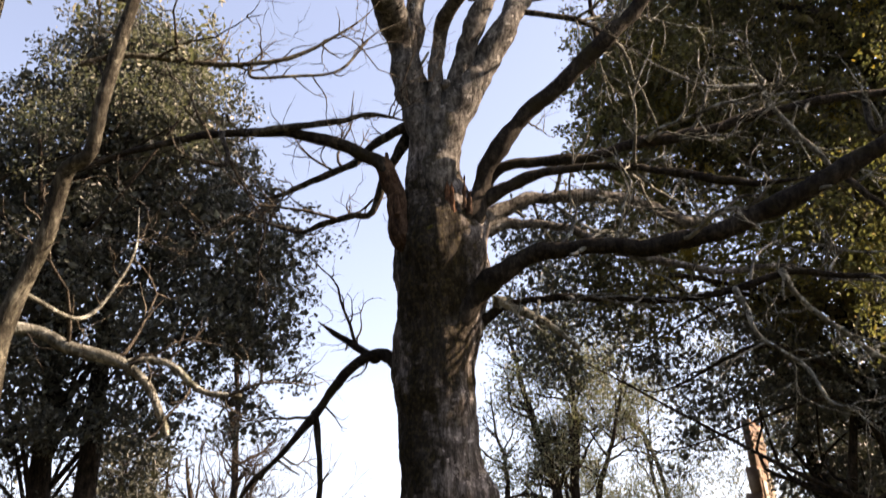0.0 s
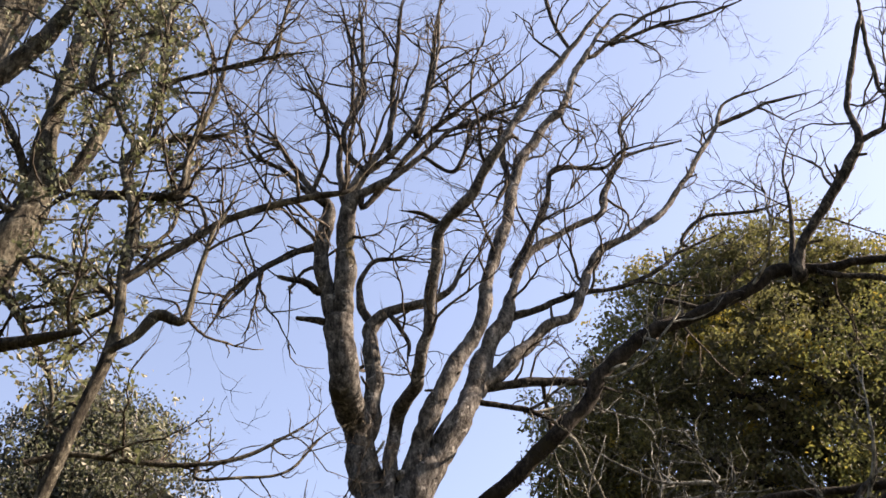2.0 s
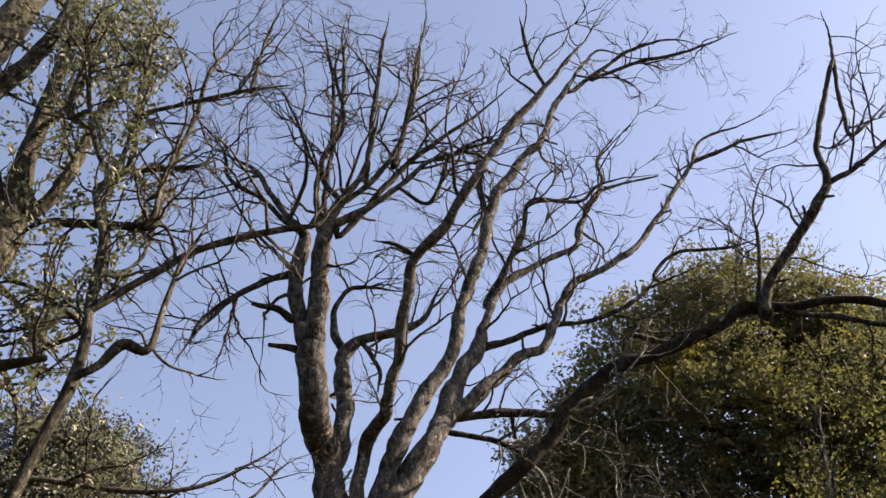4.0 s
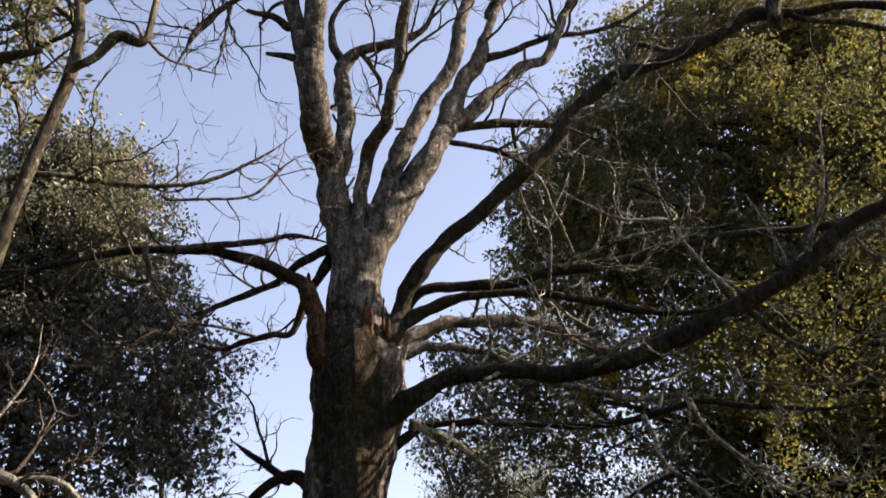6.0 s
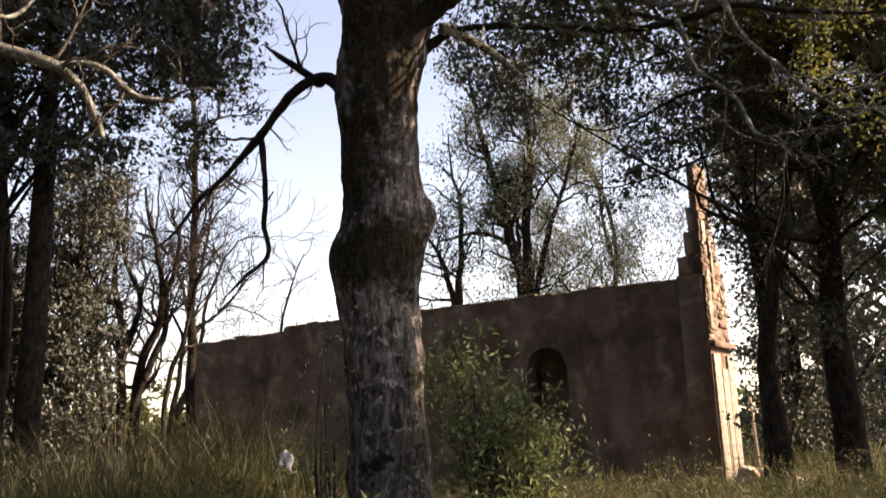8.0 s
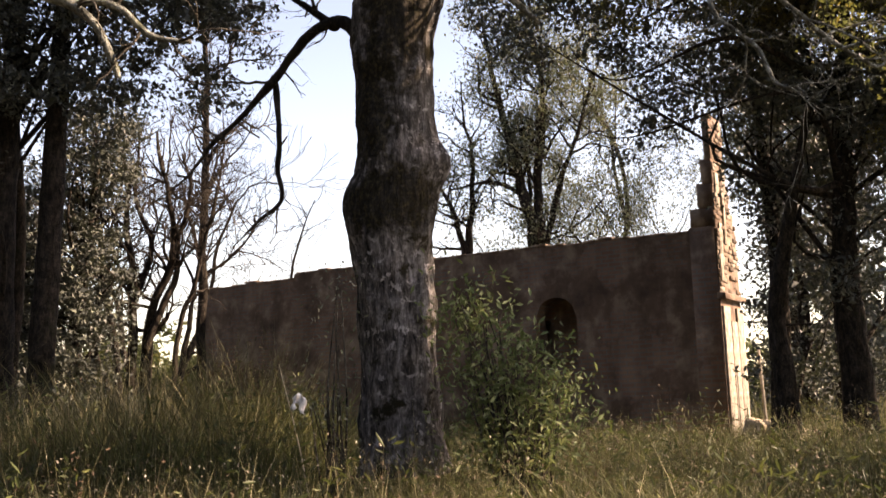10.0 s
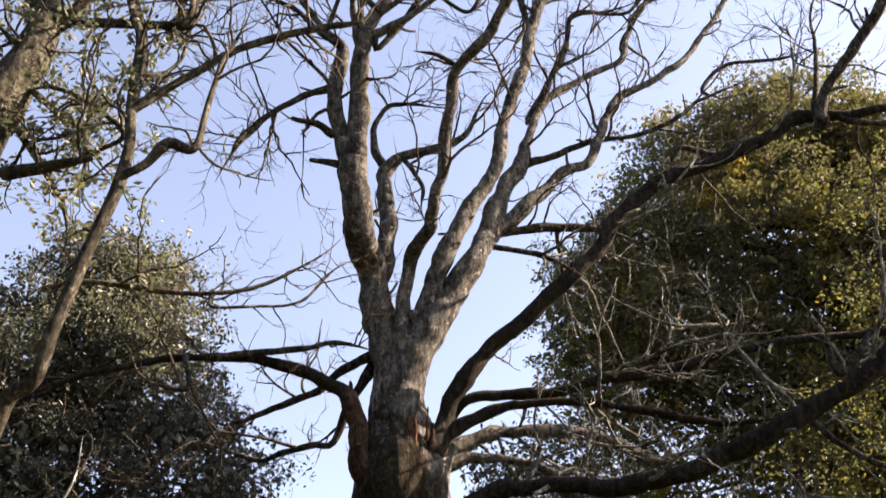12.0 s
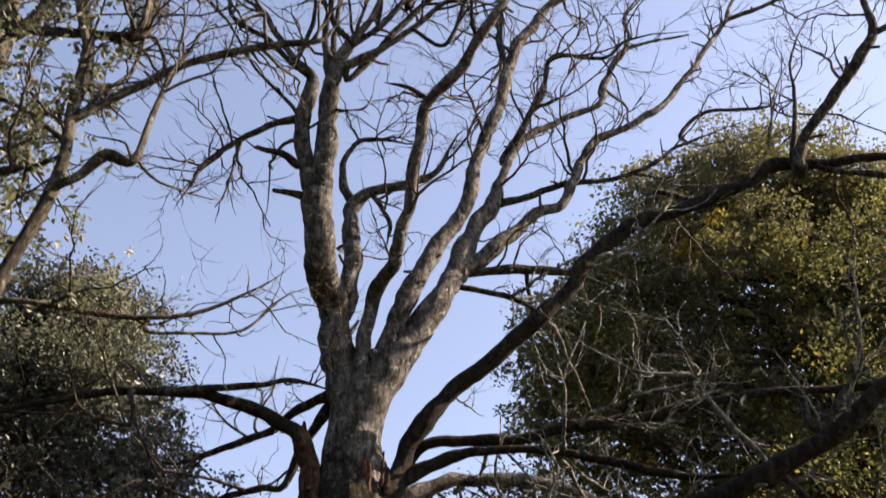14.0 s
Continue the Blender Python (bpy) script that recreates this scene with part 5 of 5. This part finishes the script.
# dark evergreen growth at both ends of the ruin
leafy_tree("evergreen_tree", "dark bushy evergreen beyond the ruin's far end", (-7.4, 17.2), 0.0, 0.14, [
    (-7.3, 17.0, 3.4, 1.0, 0.9, 2.2), (-7.0, 17.0, 5.8, 0.9, 0.9, 1.2), (-8.8, 17.2, 3.4, 1.3, 1.0, 2.8), (-8.0, 16.6, 1.4, 1.5, 1.0, 1.0), (-6.7, 17.4, 1.0, 0.5, 0.6, 0.6)], dark_leaf, 20.0, 65, 0.17, 0.10, 27)
for k, (x, y) in enumerate(((7.6, 24.5), (8.4, 28.0), (11.0, 24.5), (13.6, 22.0))):
    leafy_tree("evergreen_tree", "dark evergreen tree deep in the wood", (x, y), 0.0, 0.16, [
        (x, y, 1.2, 1.9, 1.2, 1.2), (x, y, 3.4, 1.5, 1.2, 1.8), (x + 0.6, y, 6.0, 1.9, 1.5, 2.0), (x - 0.3, y, 9.0, 1.7, 1.5, 1.8)], dark_leaf, 3.0, 50, 0.26, 0.15, 60 + k, group="trees deep in the wood")

# far hedge, and far woods with an unseen ring added all round to block skylight
rng = np.random.default_rng(70)
blobs = [(x + rng.normal(0, 1), 52 + rng.normal(0, 4), 1.4 + rng.random() * (1.6 if x < -4 else 0.6), 2.6, 2.0, 1.4 + rng.random()) for x in np.arange(-60, 60, 2.4)]
pts, mids = clump_points(rng, blobs, 0.7, 0.5, 34)
tagged(raw("far_hedge", *leaves(rng, pts, 0.55), weed_leaf), "hazy distant hedge and low trees", "hedge", kind="stuff")
blobs = [(x + rng.normal(0, 1), 36 + rng.normal(0, 3), 3.0 + rng.random() * 3, 2.2, 2.0, 3.0 + rng.random()) for x in np.concatenate([np.arange(13, 34, 2.2), np.arange(-36, -18, 2.2)])]
for k in range(520):
    a = radians(rng.uniform(125, 415))
    d = rng.uniform(17, 25)
    x, y = d * math.sin(a), d * math.cos(a)
    if y < 9 or x < -17:
        blobs.append((x, y, rng.uniform(1.5, 6.5 if x > 4 else 13.0), 2.6, 2.6, 2.6))
pts, mids = clump_points(rng, blobs, 0.22, 0.6, 28)
tagged(raw("far_woods", *leaves(rng, pts, 0.8), dark_leaf), "dark far woods with an unseen ring added to block sky light", "woods", kind="stuff")

# ---------------------------------------------------------------- the ruin
RIGHT, LEFT = Vector((3.87, 16.9, 0)), Vector((-6.92, 23.0, 0))
along = (LEFT - RIGHT).normalized()
inward = Vector((-along.y, along.x, 0))
if inward.y < 0:
    inward = -inward
ruin = empty("ruin_wall", "roofless ruined brick and plaster wall with an arched niche", "ruin", at=RIGHT)
turn = Matrix((( along.x, inward.x, 0, RIGHT.x), (along.y, inward.y, 0, RIGHT.y), (0, 0, 1, 0), (0, 0, 0, 1)))
ruin.matrix_world = turn
LENGTH = (LEFT - RIGHT).length


def outline(u):
    """Height of the wall's broken top at u metres from the corner."""
    h = 3.92 + 0.01 * u if u < 9.47 else 3.9
    return h + 0.03 * noise.noise(Vector((u * 2.1, 3, 0))) + 0.03 * (noise.noise(Vector((u * 7.0, 9, 0))) > 0.2)


bm = bmesh.new()
A0, A1, SILL, SPRING = 2.68, 3.52, 1.68, 2.6
cols = sorted({round(i * 0.2, 2) for i in range(int(LENGTH / 0.2) + 1)} | {A0, A1, 9.46, 9.48, round(LENGTH, 2)} | {round(A0 + (A1 - A0) * k / 8, 3) for k in range(9)})
THICK = 0.75


def low(u):
    return SPRING + math.sqrt(max(0.0, (0.5 * (A1 - A0)) ** 2 - (u - 0.5 * (A0 + A1)) ** 2)) * 0.9


def quad(*q):
    bm.faces.new([bm.verts.new(p) for p in q])


for a, b in zip(cols, cols[1:]):
    ha, hb = outline(a), outline(b)
    if a >= A0 - 1e-6 and b <= A1 + 1e-6:
        la, lb = low(a), low(b)
        quad((a, 0, -0.2), (b, 0, -0.2), (b, 0, SILL), (a, 0, SILL))
        quad((a, 0, la), (b, 0, lb), (b, 0, hb), (a, 0, ha))
        quad((a, 0, SILL), (b, 0, SILL), (b, 0.6, SILL), (a, 0.6, SILL))
        quad((a, 0, la), (b, 0, lb), (b, 0.6, lb), (a, 0.6, la))
        quad((a, 0.6, SILL), (b, 0.6, SILL), (b, 0.6, lb), (a, 0.6, la))
    else:
        quad((a, 0, -0.2), (b, 0, -0.2), (b, 0, hb), (a, 0, ha))
    quad((a, THICK, -0.2), (b, THICK, -0.2), (b, THICK, hb), (a, THICK, ha))
    quad((a, 0, ha), (b, 0, hb), (b, THICK, hb), (a, THICK, ha))
for u in (A0, A1):
    quad((u, 0, SILL), (u, 0.6, SILL), (u, 0.4, low(u)), (u, 0, low(u)))
for u in (0.0, round(LENGTH, 2)):
    quad((u, 0, -0.2), (u, THICK, -0.2), (u, THICK, outline(u)), (u, 0, outline(u)))
bmesh.ops.remove_doubles(bm, verts=bm.verts, dist=0.001)
bmesh.ops.recalc_face_normals(bm, faces=bm.faces)
part("wall", bm, ruin_skin, ruin, "", False)


def block(w, d, h, wear, seed):
    """A worn block with softened corners, standing on z = 0."""
    b_ = bmesh.new()
    bmesh.ops.create_cube(b_, size=1.0)
    bmesh.ops.scale(b_, vec=(w, d, h), verts=b_.verts)
    bmesh.ops.translate(b_, vec=(0, 0, h / 2), verts=b_.verts)
    bmesh.ops.bevel(b_, geom=list(b_.edges), offset=min(w, d, h) * 0.08, segments=1, affect="EDGES")
    for v_ in b_.verts:
        v_.co += noise.noise_vector(v_.co * 7 + Vector((seed, 0, 0))) * wear
    return b_


# coping stones along the broken top
u = 0.5
while u < LENGTH - 0.3:
    w = random.uniform(0.24, 0.42)
    if random.random() < 0.97:
        part("coping_stone", block(w - 0.006, THICK + 0.02, 0.035, 0.003, int(u * 20)), ruin_skin, ruin).location = (u + w / 2, THICK / 2, outline(u + w / 2) - 0.012 + random.uniform(-0.004, 0.004))
    u += w

# the torn corner: the stump of the end wall, stepping in towards its top, its outer face stripped to the brick
for k, (w, d, z0, z1) in enumerate(((0.5, 1.22, -0.2, 3.98), (0.44, 1.1, 3.98, 4.3), (0.28, 0.92, 4.3, 4.72), (0.2, 0.8, 4.72, 5.15), (0.13, 0.7, 5.15, 5.95))):
    part("corner_stub", block(w, d, z1 - z0 + 0.02, 0.03 if k else 0.015, 1 + k), ruin_skin, ruin, "").location = (w / 2 - 0.004, d / 2 - 0.004, z0)
for k in range(3):
    part("limewash", block(0.04, 0.36, 2.3 - 0.25 * (k == 1), 0.015, 20 + k), lime, ruin, "flaking pale limewash on the lit end").location = (-0.02, 0.21 + 0.4 * k, 0.3)
part("string_course", block(0.14, 1.25, 0.1, 0.02, 60), ruin_skin, ruin).location = (-0.03, 0.6, 2.72)
for k in range(42):
    z = 2.7 + k * 0.078
    wide = 1.2 if z < 4.0 else 1.15 - 0.42 * min(1.0, (z - 4.0) / 0.8) - 0.05 * max(0.0, z - 4.8)
    n = max(2, round(wide / 0.25))
    if k < 2:
        continue
    for j in range(n + 1):
        a = max(0.0, (j - (0.5 if k % 2 else 0.0)) * wide / n)
        e = min(wide, (j + 1 - (0.5 if k % 2 else 0.0)) * wide / n)
        if e - a < 0.06 or random.random() < 0.13 or (a > wide - 0.3 and random.random() < 0.3):
            continue
        part("brick", block(0.11, e - a - 0.008, 0.070, 0.006, k * 9 + j), brick_skin, ruin).location = (0.04 + random.uniform(-0.022, 0.022), (a + e) / 2, z)
for k in range(9):
    z = random.uniform(2.9, 4.7)
    part("limewash", block(0.03, random.uniform(0.08, 0.2), random.uniform(0.25, 0.7), 0.02, 80 + k), lime, ruin, "flaking pale limewash on the lit end").location = (-0.02, random.uniform(0.1, 1.0 if z < 3.7 else 0.6), z)

# ---------------------------------------------------------------- meadow grass, bushes and small things
def blades(rng, count, xs, ys, low_h, high_h, width, lean, keep=None):
    """Bent grass blades of three joints each: corners and faces."""
    x, y = rng.uniform(*xs, count), ys[0] + (ys[1] - ys[0]) * rng.random(count) ** 1.15
    patch = np.array([noise.noise(Vector((a * 0.7, b * 0.7, 5))) for a, b in zip(x, y)])
    h = rng.uniform(low_h, high_h, count) * (1 + 0.45 * patch) * (1 - 0.5 * np.clip((y - 11.5) / 3.0, 0, 1) * (y < 19))
    z = np.array([ground_height(a, b) for a, b in zip(x, y)])
    a = rng.uniform(0, 2 * math.pi, count)
    w = width * rng.uniform(0.5, 1.4, count)
    side = np.stack([np.cos(a), np.sin(a), np.zeros(count)], 1)
    bend = rng.normal(0, lean, (count, 2))
    v = []
    for u, ww in ((0, 1.0), (0.4, 0.85), (0.75, 0.55)):
        mid = np.stack([x + bend[:, 0] * u * u * h, y + bend[:, 1] * u * u * h, z + h * u * (1 - 0.12 * u)], 1)
        v += [mid - side * (w * ww)[:, None], mid + side * (w * ww)[:, None]]
    v.append(np.stack([x + bend[:, 0] * h, y + bend[:, 1] * h, z + h * 0.88], 1))
    v = np.stack(v, 1).reshape(-1, 3)
    k = np.arange(count)[:, None] * 7
    f = np.concatenate([k + q for q in ((0, 1, 3), (0, 3, 2), (2, 3, 5), (2, 5, 4), (4, 5, 6))], 1).reshape(-1, 3)
    return v, f


rng = np.random.default_rng(80)
tagged(raw("green_grass", *blades(rng, 42000, (-9, 9), (4.4, 20), 0.35, 0.75, 0.0035, 0.5), grass_green), "tall uncut green meadow grass", "grass", kind="stuff")
tagged(raw("dry_grass", *blades(rng, 48000, (-9, 9), (4.4, 20), 0.4, 0.9, 0.0024, 0.42), grass_dry), "tall dry straw-coloured autumn grass", "grass", kind="stuff")
tagged(raw("far_grass", *blades(rng, 12000, (-30, 30), (19, 48), 0.4, 0.9, 0.014, 0.3), grass_dry), "pale dry grass in the far meadow", "grass", kind="stuff")
tagged(raw("tall_weeds", *blades(rng, 7000, (-7, -2.2), (8.8, 14), 1.0, 2.0, 0.004, 0.3), grass_dry), "tall withered weeds beside the tree", "weeds", kind="stuff")
tagged(raw("tall_green_weeds", *blades(rng, 11000, (-7, -1.7), (8.6, 13.5), 0.8, 1.35, 0.004, 0.35), grass_green), "tall rank green weeds beside the tree", "weeds", kind="stuff")


def weeds(count, xs, ys, low_h, high_h, leaf, narrow, skin, name, label):
    """Leafy stalks: a thin stem and a column of leaves on each."""
    x, y = rng.uniform(*xs, count), rng.uniform(*ys, count)
    pts, heap = [], Heap()
    for a, b in zip(x, y):
        top = rng.uniform(low_h, high_h) * (1 + 0.35 * noise.noise(Vector((a * 0.8, b * 0.8, 2)))) * (1 - 0.4 * min(1.0, max(0.0, (b - 11.5) / 3)))
        g0 = ground_height(a, b)
        tip = rng.normal(0, 0.12, 2)
        run = np.array([(a + tip[0] * u * u, b + tip[1] * u * u, g0 + top * u, 0.0035 * (1.1 - u)) for u in np.linspace(0, 1, 4)])
        heap.add(*tube(run, 3))
        k = rng.integers(10, 24)
        u = rng.uniform(0.3, 1.03, k)
        pts.append(np.stack([a + tip[0] * u * u + rng.normal(0, 0.055, k), b + tip[1] * u * u + rng.normal(0, 0.055, k), g0 + top * u], 1))
    thing = tagged(raw(name, *leaves(rng, np.vstack(pts), leaf, 0.5, narrow), skin), label, "weeds", kind="stuff")
    heap.link("stalk_mass", grass_dry, thing)["kind"] = "stuff"


weeds(1100, (-7, 7), (4.6, 13), 0.45, 0.92, 0.085, 0.2, weed_leaf, "meadow_weeds", "leafy green weeds among the grass")
weeds(1300, (-7, 7), (4.6, 14), 0.5, 1.0, 0.035, 0.3, dry_leaf, "withered_weeds", "withered brown seed stalks among the grass")
weeds(600, (-7, -1.7), (8.4, 13), 0.8, 1.4, 0.085, 0.22, weed_leaf, "rank_weeds", "rank tall leafy weeds beside the tree")
weeds(600, (-7, 7), (4.8, 14), 0.6, 1.0, 0.02, 0.6, pale_seed, "seed_heads", "pale dry seed heads above the grass")


def bush(name, label, blobs, skin, per_m3, each, size, seed, root):
    rng = np.random.default_rng(seed)
    thing = empty(name, label, "bush")
    pts, mids = clump_points(rng, blobs, per_m3, 0.18, each, 0.2)
    heap = Heap()
    base = np.array((*root, ground_height(*root) - 0.05))
    for m_ in mids[::2]:
        heap.add(*tube(spline([(*(base + rng.normal(0, 0.12, 3) * (1, 1, 0)), 0.014), (*((base + m_) / 2 + rng.normal(0, 0.08, 3)), 0.01), (*m_, 0.004)], 0.15), 5))
    heap.link("stem_mass", twig_bark, thing)["kind"] = "stuff"
    raw("foliage", *leaves(rng, pts, size, 0.8, 0.35), skin, thing)["kind"] = "stuff"


bush("leafy_bush", "bright green narrow-leaved bush beside the old trunk", [(-0.1, 8.35, 1.5, 0.32, 0.3, 0.5), (-0.25, 8.35, 2.0, 0.16, 0.2, 0.35), (0.36, 8.3, 1.3, 0.28, 0.3, 0.45), (0.1, 8.3, 0.9, 0.5, 0.4, 0.45), (-0.32, 8.4, 1.75, 0.1, 0.12, 0.3)], bush_leaf, 150, 30, 0.075, 90, (0.15, 8.4))
bush("leafy_sapling", "thin sapling with few pale leaves against the trunk", [(-1.40, 8.4, 1.5, 0.10, 0.1, 0.7), (-1.5, 8.4, 1.1, 0.2, 0.15, 0.3), (-1.36, 8.4, 2.1, 0.07, 0.06, 0.35)], light_leaf, 320, 12, 0.05, 91, (-1.4, 8.5))
bush("withered_shrub", "withered red-brown shrub in the grass", [(-2.42, 11.0, 1.25, 0.32, 0.3, 0.42), (-2.75, 11.0, 1.45, 0.4, 0.3, 0.45), (-2.5, 11.0, 0.8, 0.5, 0.3, 0.4)], dry_leaf, 90, 24, 0.06, 92, (-2.5, 11.0))
# a bleached plastic rag caught on a cane
rag = empty("cane_with_rag", "white plastic rag caught on a leaning dry cane", "rag")
raw("cane", *tube(spline([(-1.5, 8.0, 0.2, 0.008), (-1.6, 8.0, 0.8, 0.007), (-1.77, 8.0, 1.5, 0.004)], 0.1), 6), cane, rag, "", True)
bm = bmesh.new()
folds = [[bm.verts.new((-1.69 + 0.026 * i + 0.02 * math.sin(j * 1.3), 7.98 + 0.03 * math.sin(i * 2.1 + j * 0.6), 1.27 - 0.042 * j * (1.0 if i > 2 else 0.75) - 0.02 * abs(i - 3))) for i in range(7)] for j in range(6)]
for j in range(5):
    for i in range(6):
        if not (j > 2 and i in (2, 3)):
            bm.faces.new((folds[j][i], folds[j][i + 1], folds[j + 1][i + 1], folds[j + 1][i]))
for v_ in bm.verts:
    v_.co = Vector((-1.60, 7.98, 1.25)) + (v_.co - Vector((-1.60, 7.98, 1.25))) * 0.68
sheet = part("rag", bm, cloth, rag, "torn white plastic")
sheet.modifiers.new("thickness", "SOLIDIFY").thickness = 0.004
# fallen masonry at the foot of the torn corner
def lump(w, d, h, seed):
    """A broken lump of masonry with chipped, uneven faces."""
    b_ = bmesh.new()
    bmesh.ops.create_cube(b_, size=1.0)
    bmesh.ops.subdivide_edges(b_, edges=list(b_.edges), cuts=5, use_grid_fill=True)
    for v_ in b_.verts:
        q = v_.co.copy()
        v_.co = Vector((q.x * w, q.y * d, (q.z + 0.5) * h)) * (1.1 - 0.45 * q.length ** 2 * 0.6)
        v_.co += noise.noise_vector(q * 2.2 + Vector((seed, 0, 0))) * 0.09 * w + noise.noise_vector(q * 7 + Vector((0, seed, 0))) * 0.03 * w
    return b_


for k, (x, y, z, w, d, h, ry, rz) in enumerate(((4.02, 16.05, 0.42, 0.34, 0.36, 0.3, 20, -18), (4.38, 16.05, 0.40, 0.5, 0.36, 0.26, 12, 8), (4.74, 16.05, 0.34, 0.26, 0.3, 0.2, -14, 30), (5.3, 16.7, 0.24, 0.5, 0.4, 0.22, 6, 12))):
    s = tagged(obj("fallen_masonry", lump(w, d, h, 70 + k), stone), "rough lump of fallen pale masonry lying in grass", "rubble", "fallen masonry")
    s.matrix_world = pose(x, y, z, 4, ry, rz)
post = tagged(obj("masonry_post", block(0.045, 0.045, 1.6, 0.015, 75), lime), "thin pale leaning stake beside the ruin", "post")
post.matrix_world = pose(4.62, 17.4, 0.25, 0, -2, 20)
